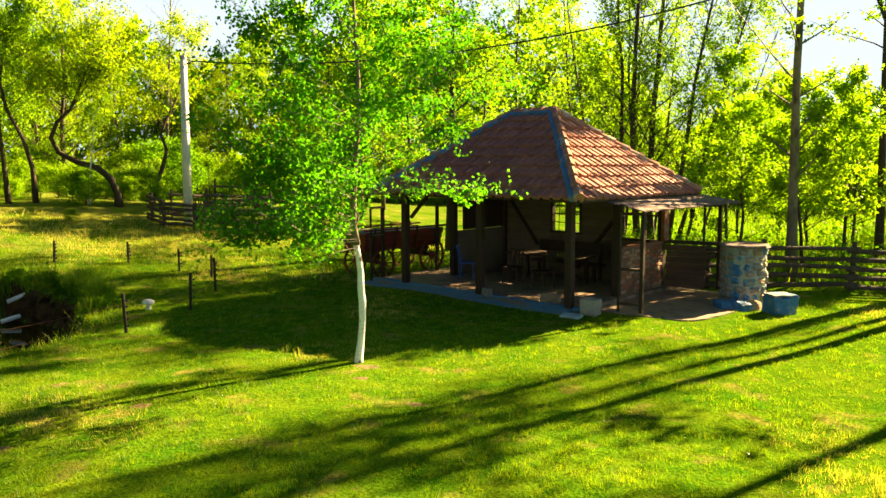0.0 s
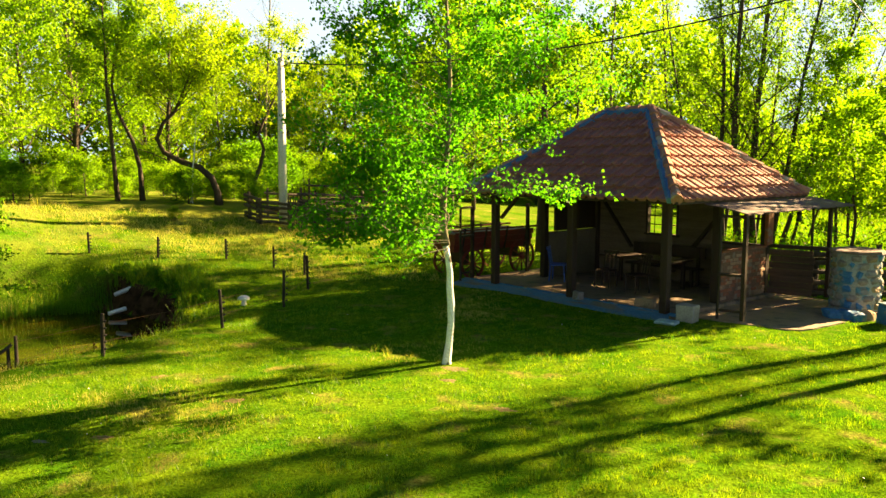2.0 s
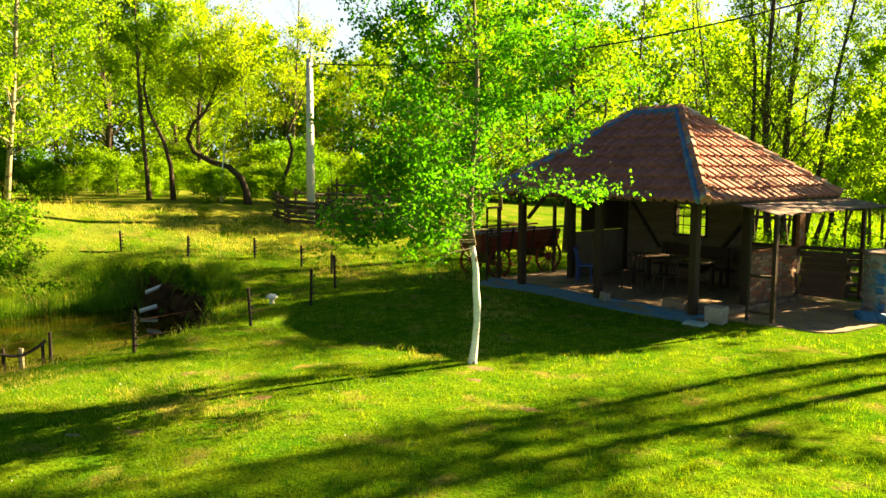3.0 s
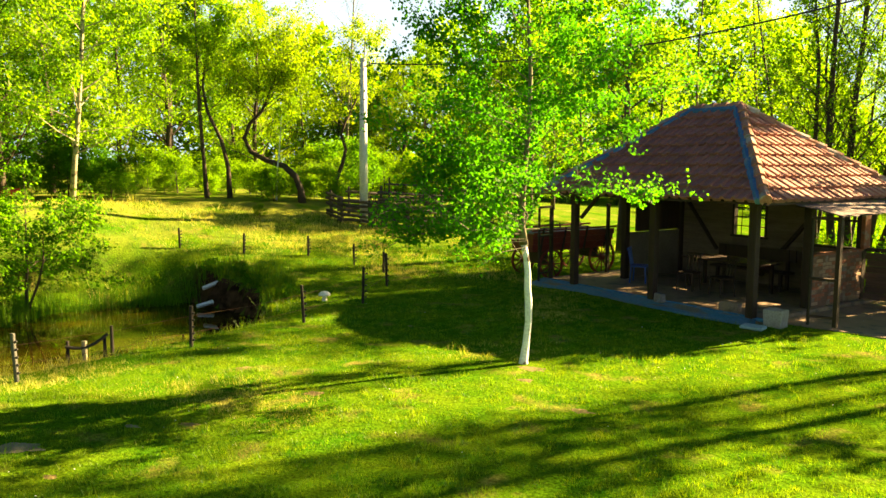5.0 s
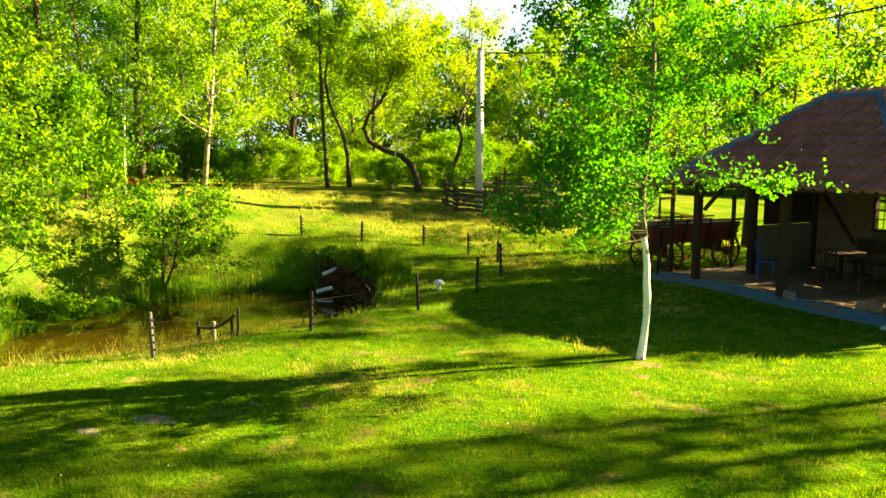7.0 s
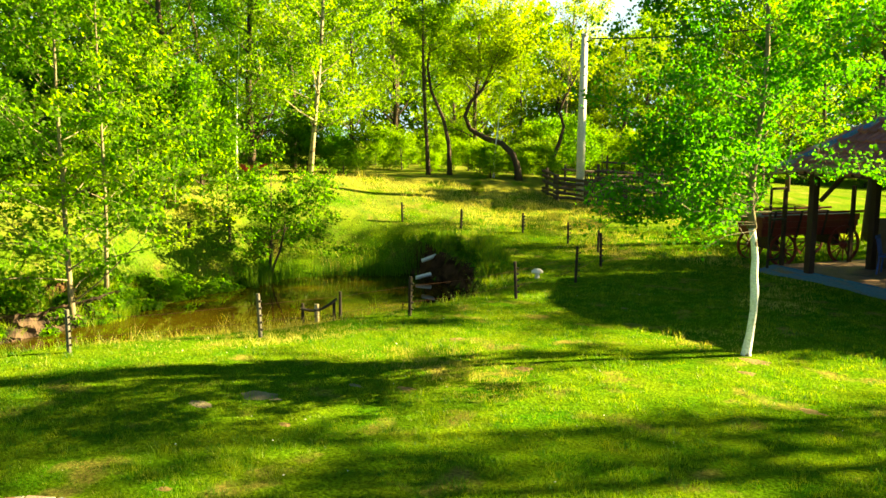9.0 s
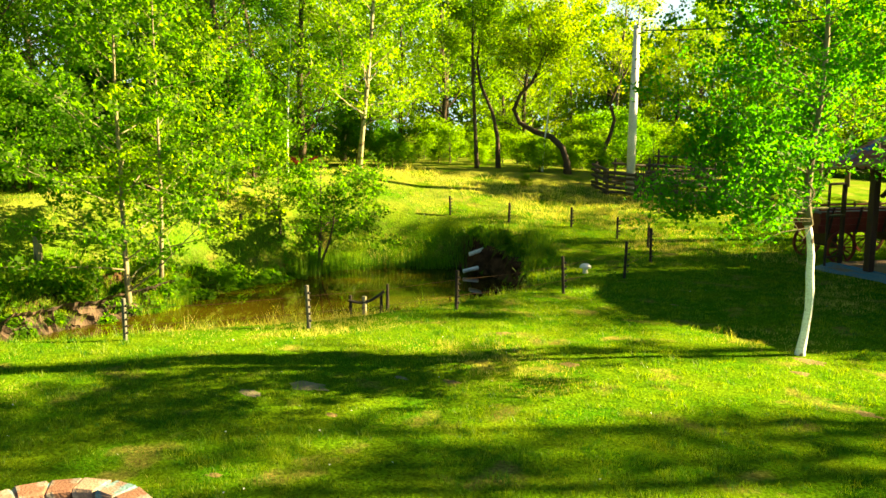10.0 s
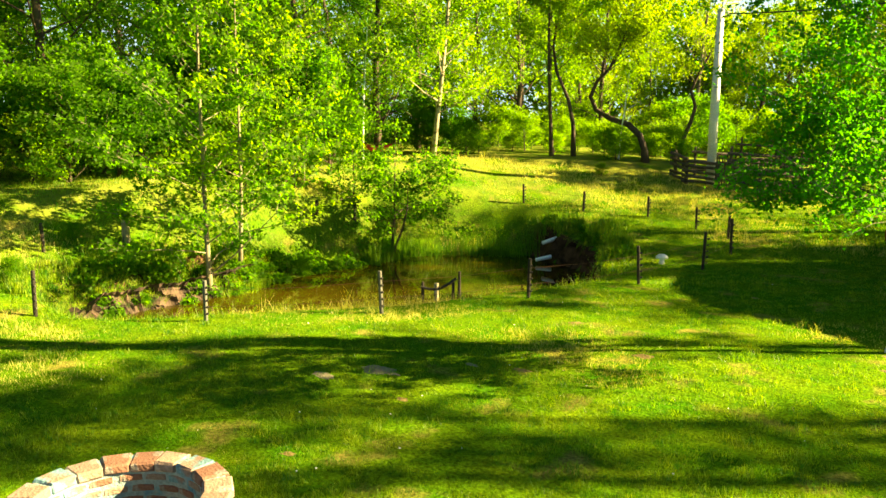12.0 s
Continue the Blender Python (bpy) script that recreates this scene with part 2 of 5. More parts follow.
def flat_pieces(name, corners, mat):
    """One mesh of many loose faces; corners: array (pieces, corners, 3)."""
    count, sides = corners.shape[:2]
    me = bpy.data.meshes.new(name)
    me.vertices.add(count * sides)
    me.vertices.foreach_set("co", corners.astype(np.float32).ravel())
    me.loops.add(count * sides)
    me.loops.foreach_set("vertex_index", np.arange(count * sides, dtype=np.int32))
    me.polygons.add(count)
    me.polygons.foreach_set("loop_start", np.arange(0, count * sides, sides, dtype=np.int32))
    me.polygons.foreach_set("loop_total", np.full(count, sides, dtype=np.int32))
    me.materials.append(mat)
    me.update(calc_edges=True)
    return me


# ---- ground ----
POND = ((-8.0, 15.0), (-8.4, 17.2), (-9.8, 18.3), (-11.2, 18.9), (-12.8, 18.0), (-13.85, 16.5), (-14.1, 14.2),
        (-14.1, 12.0), (-14.0, 9.9), (-14.15, 8.4), (-14.0, 7.3), (-13.1, 7.3), (-12.3, 8.2), (-11.4, 9.2), (-9.9, 11.0), (-8.7, 13.0))
# crest of the bank: x, y, height, width of the slope before it
CREST = ((-17.5, -20.0, 1.3, 6.0), (-18.5, 7.6, 1.5, 6.0), (-18.5, 11.9, 1.7, 6.0), (-17.8, 17.6, 1.85, 7.5), (-16.0, 23.0, 1.9, 9.5),
         (-11.0, 27.9, 1.75, 11.0), (-8.5, 30.5, 1.4, 13.0), (-2.0, 36.0, 1.0, 14.0), (8.0, 44.0, 0.3, 14.0), (30.0, 60.0, 0.1, 14.0))


def smooth(a, b, v):
    v = min(max((v - a) / (b - a), 0.0), 1.0)
    return v * v * (3 - 2 * v)


def pond_side(x, y):
    """Distance to the shore, negative over the water."""
    best, inside = 1e9, False
    for i, (ax, ay) in enumerate(POND):
        bx, by = POND[(i + 1) % len(POND)]
        dx, dy = bx - ax, by - ay
        s = min(max(((x - ax) * dx + (y - ay) * dy) / (dx * dx + dy * dy), 0), 1)
        best = min(best, math.hypot(x - ax - s * dx, y - ay - s * dy))
        if (ay > y) != (by > y) and x < ax + (y - ay) * dx / dy:
            inside = not inside
    return -best if inside else best


def height(x, y):
    best = (1e9, 0, 1, 1)
    for (ax, ay, az, aw), (bx, by, bz, bw) in zip(CREST, CREST[1:]):
        dx, dy = bx - ax, by - ay
        s = min(max(((x - ax) * dx + (y - ay) * dy) / (dx * dx + dy * dy), 0), 1)
        px, py = x - ax - s * dx, y - ay - s * dy
        d = math.hypot(px, py)
        if d < best[0]:
            best = (d, dx * py - dy * px, az + s * (bz - az), aw + s * (bw - aw))
    d, side, top, wide = best
    z = top * (1 + 0.012 * min(d, 60)) if side > 0 else top * max(0.0, 1 - d / wide) ** 1.7
    z += 0.03 * math.sin(0.9 * x + 0.4 * y) * math.sin(0.7 * y - 0.3 * x) * min(1.0, d / 6)
    if -30 < x < 0 and 0 < y < 30:
        s = pond_side(x, y)
        if s < 3:
            steep = 1.05 + 1.35 * smooth(11.0, 14.5, y)
            steep += (1.3 - steep) * smooth(-13.0, -11.5, x)
            steep += (0.32 - steep) * smooth(-11.8, -10.6, x) * smooth(15.2, 16.4, y)
            low = -0.72 - 0.45 * smooth(0, 1.5, -s)
            z = low + (z - low) * smooth(0, steep, s)
    return z


def spaced(low, high, fine, far):
    """Even steps from low to high, then ever wider ones out to far on both sides."""
    mid = list(np.arange(low, high, fine))
    out, step = [], fine
    at = high
    while at < far:
        out.append(at)
        step *= 1.22
        at += step
    left, step, at = [], fine, low - fine
    while at > -far:
        left.append(at)
        step *= 1.22
        at -= step
    return left[::-1] + mid + out


def rough_bank(x, y):
    """Slumps and hollows of the eroded shore."""
    if not (-16 < x < -7 and 6 < y < 21):
        return 0.0
    s = pond_side(x, y)
    return (0.12 * noise.noise((x * 1.9, y * 1.9, 9)) + 0.06 * noise.noise((x * 4.5, y * 4.5, 2))) * smooth(0.0, 0.25, s) * (1 - smooth(0.6, 1.3, s)) * (1 if x < -12.5 else 0.4)


def build_ground():
    xs, ys = spaced(-21, 13, 0.22, 900), spaced(1, 32, 0.22, 900)
    verts = [(x, y, height(x, y) + 0.012 * noise.noise((x * 2.3, y * 2.3, 0)) + rough_bank(x, y)) for y in ys for x in xs]
    w = len(xs)
    faces = [(j * w + i, j * w + i + 1, (j + 1) * w + i + 1, (j + 1) * w + i) for j in range(len(ys) - 1) for i in range(w - 1)]
    me = bpy.data.meshes.new("ground")
    me.from_pydata(verts, [], faces)
    me.materials.append(M_GROUND)
    me.polygons.foreach_set("use_smooth", [True] * len(faces))
    tagged(new("ground", me), "sunlit mown lawn rising to a grassy bank", "lawn", kind="structure")
    bm = bmesh.new()
    centre = Vector((-11.3, 13.6, -0.6))
    bm.faces.new([bm.verts.new(centre + (Vector((x, y, -0.6)) - centre) * 1.06) for x, y in POND])
    tagged(part("water", bm, M_WATER), "brown murky pond water below the lawn", "pond", kind="structure")


build_ground()


M_CLAY = material("wet_clay", (0.085, 0.058, 0.042), (0.05, 0.034, 0.025), coarse=3.5, fine=16, bump=1.0, spots=(0.02, 0.015, 0.011), spot_scale=3.2, spot_edge=(0.46, 0.56), world=True)


def eroded_bank():
    """The crumbling clay face of the pond's far shore, with gullies and an overhanging lip."""
    line = [Vector(p) for p in ((-13.0, 7.05), (-13.75, 7.2), (-14.12, 7.9), (-14.15, 8.6), (-14.02, 9.6), (-14.05, 10.6), (-14.15, 11.6))]
    bm, rows, steps = bmesh.new(), [], 110
    for i in range(steps + 1):
        f = min(i / steps * (len(line) - 1), len(line) - 1.001)
        k = int(f)
        p, way = line[k].lerp(line[k + 1], f - k), (line[k + 1] - line[k]).normalized()
        out = Vector((-way.y, way.x))
        top = height(p.x + out.x * 0.6, p.y + out.y * 0.6) + 0.03
        row = []
        for j in range(15):
            v = j / 14
            gully = abs(noise.noise((i * 0.19, v * 0.9, 3))) ** 0.7
            lump = noise.noise((i * 0.37, v * 4.0, 8))
            back_by = -0.04 + 0.42 * v ** 1.3 + 0.5 * gully * math.sin(math.pi * min(v, 0.9)) + 0.12 * lump * math.sin(math.pi * v) - 0.16 * smooth(0.75, 0.93, v) + 0.2 * smooth(0.93, 1.0, v)
            row.append(bm.verts.new((p.x + out.x * back_by, p.y + out.y * back_by, -0.75 + (top * (1 - 0.5 * smooth(0.8, 1.0, i / steps)) + 0.75) * v + 0.05 * lump - 0.16 * smooth(0.93, 1.0, v))))
        rows.append(row)
    for one, two in zip(rows, rows[1:]):
        for j in range(14):
            bm.faces.new((one[j], two[j], two[j + 1], one[j + 1]))
    tagged(part("eroded_bank", bm, M_CLAY), "crumbling brown clay bank over the pond", "bank", kind="structure")


eroded_bank()


def glowing_sky_ring():
    """An emissive ring along the horizon, all the way round, added to whiten the low sky."""
    m = bpy.data.materials.new("sky_ring_glow")
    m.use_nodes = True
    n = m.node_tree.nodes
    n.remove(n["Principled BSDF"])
    # The ring emits light itself, so the sky behind the trees shows white.
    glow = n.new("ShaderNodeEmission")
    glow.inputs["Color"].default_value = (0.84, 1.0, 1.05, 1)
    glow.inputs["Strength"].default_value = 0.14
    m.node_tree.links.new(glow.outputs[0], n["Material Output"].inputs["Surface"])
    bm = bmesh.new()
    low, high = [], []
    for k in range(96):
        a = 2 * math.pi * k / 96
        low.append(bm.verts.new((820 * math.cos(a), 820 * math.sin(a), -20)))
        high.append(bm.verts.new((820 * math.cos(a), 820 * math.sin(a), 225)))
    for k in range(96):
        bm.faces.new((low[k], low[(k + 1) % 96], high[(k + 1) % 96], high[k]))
    tagged(part("backdrop", bm, m), "glowing white ring standing in for the bright low sky", "sky", kind="structure")


glowing_sky_ring()


# ---- trees ----
def grow(rng, path, r0, start, reach, limbs, twigs, leaves, rise=0.5, puff=0.16, cone=0.6, sides=8, twig_wood=True, flat=0.32):
    """Wood and the places of the leaves of a tree on a trunk path. start: share of the trunk below the crown."""
    bm, spots = bmesh.new(), []
    path = [Vector(p) for p in path]
    tube(bm, path, [r0 * (1.25 if i == 0 else 1 - 0.82 * i / (len(path) - 1)) for i in range(len(path))], sides)

    def along(s):
        f = min(s * (len(path) - 1), len(path) - 1.001)
        i = int(f)
        return path[i].lerp(path[i + 1], f - i)

    for k in range(limbs):
        share = (k + rng.random()) / limbs
        s = start + (1 - start) * share * 0.98
        base = along(s)
        az = k * 2.399 + rng.uniform(-0.5, 0.5)
        size = reach * ((1 - share) ** cone * 0.9 + 0.14) * rng.uniform(0.7, 1.15)
        way = Vector((math.cos(az), math.sin(az), rise + 0.5 * share + rng.uniform(-0.2, 0.2))).normalized()
        line = [base]
        for step in range(4):
            way = (way + Vector((rng.gauss(0, 0.14), rng.gauss(0, 0.14), rng.gauss(0.02, 0.1)))).normalized()
            line.append(line[-1] + way * size / 4)
        rad = max(r0 * (1 - 0.8 * s) * 0.32, 0.007)
        tube(bm, line, [rad, rad * 0.8, rad * 0.6, rad * 0.4, rad * 0.15], 5, False)
        for _ in range(twigs):
            f = rng.uniform(0.25, 1.0) ** 0.8 * 3.99
            i = int(f)
            root = line[i].lerp(line[i + 1], f - i)
            turn = Vector((rng.gauss(0, 1), rng.gauss(0, 1), rng.gauss(0.12, flat)))
            tip = root + (way * 0.6 + turn.normalized()).normalized() * size * rng.uniform(0.15, 0.38)
            if twig_wood:
                tube(bm, [root, root.lerp(tip, 0.5) + Vector((0, 0, 0.03)), tip], [rad * 0.3, rad * 0.2, rad * 0.08], 3, False)
            for _ in range(leaves):
                p = root.lerp(tip, rng.uniform(0.1, 1.05))
                spots.append((p.x + rng.gauss(0, puff), p.y + rng.gauss(0, puff), p.z + rng.gauss(0, puff * 0.8)))
    return bm, np.array(spots)


def leaf_mesh(spots, size, mat, seed, up=0.5, long=1.25, simple=False):
    """Kite-shaped leaves round the given places; simple: three-cornered ones for far trees."""
    r = np.random.RandomState(seed)
    n = len(spots)
    normal = r.normal(size=(n, 3)) + np.array((0, 0, up)) + 1.0 * np.array(SUN_DIR)
    normal /= np.linalg.norm(normal, axis=1, keepdims=True)
    ahead = np.cross(normal, r.normal(size=(n, 3)))
    ahead /= np.linalg.norm(ahead, axis=1, keepdims=True)
    side = np.cross(normal, ahead)
    s = (size * r.uniform(0.6, 1.3, n))[:, None]
    corners = np.stack([spots - ahead * s * long * 0.5, spots + side * s * 0.5 - ahead * s * 0.05 + normal * s * 0.12,
                        spots + ahead * s * long * 0.55, spots - side * s * 0.5 - ahead * s * 0.05 + normal * s * 0.12], 1)
    return flat_pieces("crown", corners[:, 1:] if simple else corners, mat)


def upright(rng, tall, lean=(0, 0), bend=0.15, steps=9):
    """A trunk path from the origin."""
    line, dx, dy = [], rng.uniform(-1, 1) * bend, rng.uniform(-1, 1) * bend
    for i in range(steps):
        s = i / (steps - 1)
        line.append((lean[0] * s + dx * math.sin(s * 5) + rng.gauss(0, bend * 0.12) * (i > 0),
                     lean[1] * s + dy * math.sin(s * 4 + 1) + rng.gauss(0, bend * 0.12) * (i > 0), tall * s - (0.15 if i == 0 else 0)))
    return line


def tree(name, label, x, y, seed, path, r0, start, reach, limbs, twigs, leaves, size, leaf, bark, group="", category="tree", z=None, simple=False, **more):
    rng = random.Random(seed)
    root = thing(name, label, category, pose(x, y, height(x, y) if z is None else z), group)
    wood, spots = grow(rng, path(rng) if callable(path) else path, r0, start, reach, limbs, twigs, leaves, **more)
    part("trunk", wood, bark, root, smooth_faces=True)
    part("crown", leaf_mesh(spots, size, leaf, seed, simple=simple), leaf, root)
    return root


def lawn_aspen():
    """The young aspen on the lawn, with a whitewashed foot."""
    rng = random.Random(5)
    x, y = -1.40, 12.45
    root = thing("aspen_tree", "slender young aspen with a whitewashed foot on the lawn", "tree", pose(x, y, 0))
    foot = [(0, 0, -0.1), (0.0, 0, 0.05), (0.04, 0, 0.35), (0.07, 0, 0.7), (0.07, 0, 1.0), (0.05, 0, 1.25), (0.05, 0, 1.5), (0.02, 0, 1.75), (-0.02, 0, 1.95)]
    upper = [foot[-1], (-0.06, 0, 2.3), (-0.05, 0.02, 2.7), (-0.02, 0.03, 3.2), (0.03, 0.05, 3.8), (0.05, 0.05, 4.6), (0.0, 0.1, 5.5), (-0.05, 0.05, 6.6), (0, 0, 7.8), (0, 0, 9.2)]
    part("painted_trunk", tubed(foot, [0.1, 0.072, 0.058, 0.055, 0.062, 0.058, 0.052, 0.05, 0.05], 14), M_WHITEWASH, root, "whitewashed lower trunk", True)
    wood, spots = grow(rng, upper, 0.06, 0.03, 2.75, 66, 15, 42, rise=0.12, puff=0.08, cone=0.22, flat=0.22)

    low_wood, low_spots = grow(random.Random(8), [(-0.02, 0, 1.98), (-0.06, 0, 2.3), (-0.05, 0.02, 2.7)], 0.03, 0.1, 2.2, 16, 14, 38, rise=0.0, puff=0.08, cone=0.0, flat=0.16)
    low_spots = low_spots[low_spots[:, 0] < 0.1]
    spots = np.concatenate([spots, low_spots])
    bmesh.ops.delete(low_wood, geom=[v for v in low_wood.verts if v.co.x > 0.1], context="VERTS")
    low_mesh = bpy.data.meshes.new("low_limbs")
    low_wood.to_mesh(low_mesh)
    low_wood.free()
    wood.from_mesh(low_mesh)
    bpy.data.meshes.remove(low_mesh)

    def settle(p):
        """Low limbs droop, and the crown leans out towards the open lawn."""
        droop = 0.5 * (np.hypot(p[:, 0], p[:, 1]) / 2.5) ** 2 * np.clip((3.8 - p[:, 2]) / 1.3, 0, 1)
        over = np.maximum(0.0, 0.809 * p[:, 1] - 0.588 * p[:, 0] + 0.1)
        narrow = np.maximum(0.0, -p[:, 0]) * (0.28 - 0.12 * np.clip((p[:, 2] - 4.4) / 0.8, 0, 1))
        narrow -= 0.26 * np.maximum(0.0, p[:, 0]) * np.clip((4.4 - p[:, 2]) / 0.6, 0, 1) * np.clip((p[:, 2] - 2.75) / 0.3, 0, 1)
        return p + np.stack([narrow - 0.05, -0.9 * over, -droop], 1)

    def clear(p):
        """Below this height the trunk is bare."""
        return 1.85 + 0.85 * np.clip((p[:, 0] + 0.1) / 0.4, 0, 1) + 0.1 * np.sin(6 * p[:, 0])

    spots = settle(spots)
    spots = spots[spots[:, 2] > clear(spots)]
    thin = (spots[:, 0] > 0.5) & (spots[:, 2] < 3.7) & (spots[:, 2] > 2.85)
    spots = spots[~thin | (np.random.RandomState(12).uniform(0, 1, len(spots)) < 0.5)]
    for v, p in zip(wood.verts, settle(np.array([v.co[:] for v in wood.verts]))):
        if math.hypot(v.co.x, v.co.y) > 0.2:
            v.co = Vector(p)
    places = np.array([v.co[:] for v in wood.verts])
    low = [v for v, p, h in zip(wood.verts, places, clear(places)) if abs(p[0]) > 0.3 and p[2] < h]
    bmesh.ops.delete(wood, geom=low, context="VERTS")
    part("trunk", wood, M_BARK_GREY, root, "grey-green upper trunk and limbs", True)
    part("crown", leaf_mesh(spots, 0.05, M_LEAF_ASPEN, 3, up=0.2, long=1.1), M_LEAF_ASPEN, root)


lawn_aspen()

# the old willow with the snaking trunk, and its neighbours on the bank
tree("willow_tree", "crooked old willow with a snaking trunk and round crown", -11.48, 27.28, 11,
     [(0, 0, -0.1), (-0.05, 0, 0.45), (-0.25, 0, 0.95), (-0.75, 0.1, 1.35), (-1.5, 0.2, 1.55), (-2.15, 0.2, 1.9), (-2.4, 0.2, 2.4), (-2.15, 0.2, 2.95),
      (-1.65, 0.2, 3.4), (-1.35, 0.2, 4.0), (-1.0, 0.2, 4.8), (-0.6, 0.2, 5.5)], 0.145, 0.66, 2.5, 26, 15, 46, 0.062, M_LEAF_WILLOW, M_BARK_DARK, rise=0.7, puff=0.17, cone=0.05, flat=0.5)
tree("willow_tree", "slender willow with a leaning dark trunk", -11.4, 30.0, 12,
     [(0, 0, -0.1), (0.25, 0, 0.8), (0.55, 0, 1.5), (0.7, 0, 2.1), (0.5, 0, 2.7), (0.75, 0, 3.3), (1.1, 0.1, 4.0), (1.4, 0.2, 5.2), (1.5, 0.2, 6.4)], 0.1, 0.5, 2.2, 16, 12, 55,
     0.06, M_LEAF_WILLOW, M_BARK_DARK, rise=0.5, puff=0.14, cone=0.2)
tree("bank_tree", "thin dark-trunked tree on the grassy bank", -14.93, 26.39, 13, lambda r: upright(r, 8.6, (-0.3, 0)), 0.085, 0.5, 2.2, 18, 12, 58,
     0.066, M_LEAF_YELLOW, M_BARK_DARK, group="trees on the bank", rise=0.6, puff=0.13)
tree("bank_tree", "dark forked tree on the grassy bank", -14.37, 27.16, 14,
     [(0, 0, -0.1), (-0.05, 0, 1.2), (-0.3, 0, 2.2), (-0.85, 0, 3.3), (-1.0, 0, 4.2), (-0.8, 0, 5.4), (-0.6, 0, 6.8), (-0.5, 0, 8.2)], 0.095, 0.42, 2.3, 18, 12, 58,
     0.066, M_LEAF_YELLOW, M_BARK_DARK, group="trees on the bank", rise=0.7, puff=0.13)
# pale aspen behind the pond
tree("aspen_tree", "tall pale-trunked aspen behind the pond", -16.3, 20.9, 15, lambda r: upright(r, 12.5, (0.9, 0.3), 0.2), 0.085, 0.12, 3.0, 44, 13, 50,
     0.075, M_LEAF_YELLOW, M_BARK_PALE, rise=0.45, puff=0.12, cone=0.45)
# two slender stems on the far shore, and a sapling above them
tree("shore_tree", "slender upright tree with layered leaves on the pond's far shore", -14.3, 16.4, 16,
     [(0, 0, -0.15), (0.02, 0, 0.5), (0.04, 0.05, 1.2), (0.02, 0.1, 1.9), (0.06, 0.1, 2.7)], 0.055, 0.46, 1.85, 20, 11, 22,
     0.068, M_LEAF_FRESH, M_BARK_DARK, rise=0.1, puff=0.085, cone=0.12, flat=0.2)
tree("shore_tree", "thin dark stem leaning over the pond's far shore", -14.2, 16.2, 17,
     [(0, 0, -0.15), (0.2, 0, 0.45), (0.42, 0.05, 0.95), (0.55, 0.1, 1.5), (0.6, 0.1, 2.2)], 0.045, 0.52, 1.6, 14, 10, 22,
     0.068, M_LEAF_FRESH, M_BARK_DARK, rise=0.1, puff=0.085, cone=0.2, flat=0.2)
tree("sapling", "bushy green sapling on the grassy bank", -17.0, 15.2, 24, lambda r: upright(r, 1.7, (0.05, 0), 0.04), 0.03, 0.15, 1.0, 16, 9, 20,
     0.065, M_LEAF_YELLOW, M_BARK_DARK, rise=0.3, puff=0.09, cone=0.2)
tree("sapling", "small leafy sapling on the grassy bank", -16.0, 16.6, 20, lambda r: upright(r, 1.5, (0.05, 0), 0.04), 0.03, 0.35, 0.7, 12, 8, 14,
     0.065, M_LEAF_YELLOW, M_BARK_DARK, rise=0.3, puff=0.08, cone=0.2)
# twin-stemmed tree on the eroded bank
tree("alder_tree", "light-leaved young tree on the eroded pond bank", -14.2, 10.2, 18, lambda r: upright(r, 8.0, (-0.2, 0.2), 0.1), 0.062, 0.07, 3.0, 44, 14, 24,
     0.08, M_LEAF_FRESH, M_BARK_GREY, rise=0.3, puff=0.085, cone=0.3)
tree("alder_tree", "second thinner stem beside the young bank tree", -14.6, 11.3, 19, lambda r: upright(r, 6.8, (0.3, 0.1), 0.1), 0.05, 0.12, 2.4, 30, 12, 24,
     0.08, M_LEAF_YELLOW, M_BARK_GREY, rise=0.3, puff=0.085, cone=0.3)

# big trunks behind the rail fence
tree("poplar_tree", "straight tall poplar trunk behind the rail fence", 9.4, 20.5, 21, lambda r: upright(r, 15, (-0.2, 0), 0.08), 0.15, 0.16, 1.7, 26, 5, 10,
     0.085, M_LEAF_YELLOW, M_BARK_GREY, rise=0.6, puff=0.1)
tree("poplar_tree", "leaning dark poplar trunk behind the rail fence", 12.9, 22.6, 22, [(0, 0, -0.15), (-0.03, 0, 2.0), (-0.1, 0, 4.0), (-0.16, 0, 6.0), (-0.2, 0, 7.3), (-0.6, 0, 8.2), (-1.1, 0, 9.4), (-1.4, 0, 11)], 0.13, 0.3, 1.6, 18, 5, 10,
     0.085, M_LEAF_YELLOW, M_BARK_DARK, rise=0.6, puff=0.1)

# poplars of the same row, further along, whose shade crosses the lawn
for i, (x, y, tall, start, leaves) in enumerate(((13.9, 15.4, 13, 0.4, 13), (20.5, 15.5, 13, 0.6, 10), (20.0, 24.5, 14, 0.6, 7), (12.4, 17.6, 14, 0.42, 14), (16.3, 21.1, 12.5, 0.66, 9),
                                                 (13.2, 19.9, 14.5, 0.7, 19), (17.5, 15.0, 15, 0.6, 10), (17.7, 30.0, 18, 0.6, 14), (19.6, 32.3, 19, 0.66, 12))):
    tree("poplar_tree", "tall airy poplar in the row beside the lawn", x, y, 120 + i, lambda r: upright(r, tall, (0.3, 0), 0.15), 0.17, start, 2.2, 13, 8, leaves,
         0.12, M_LEAF_YELLOW, M_BARK_DARK, group="poplar row", rise=0.6, puff=0.25)

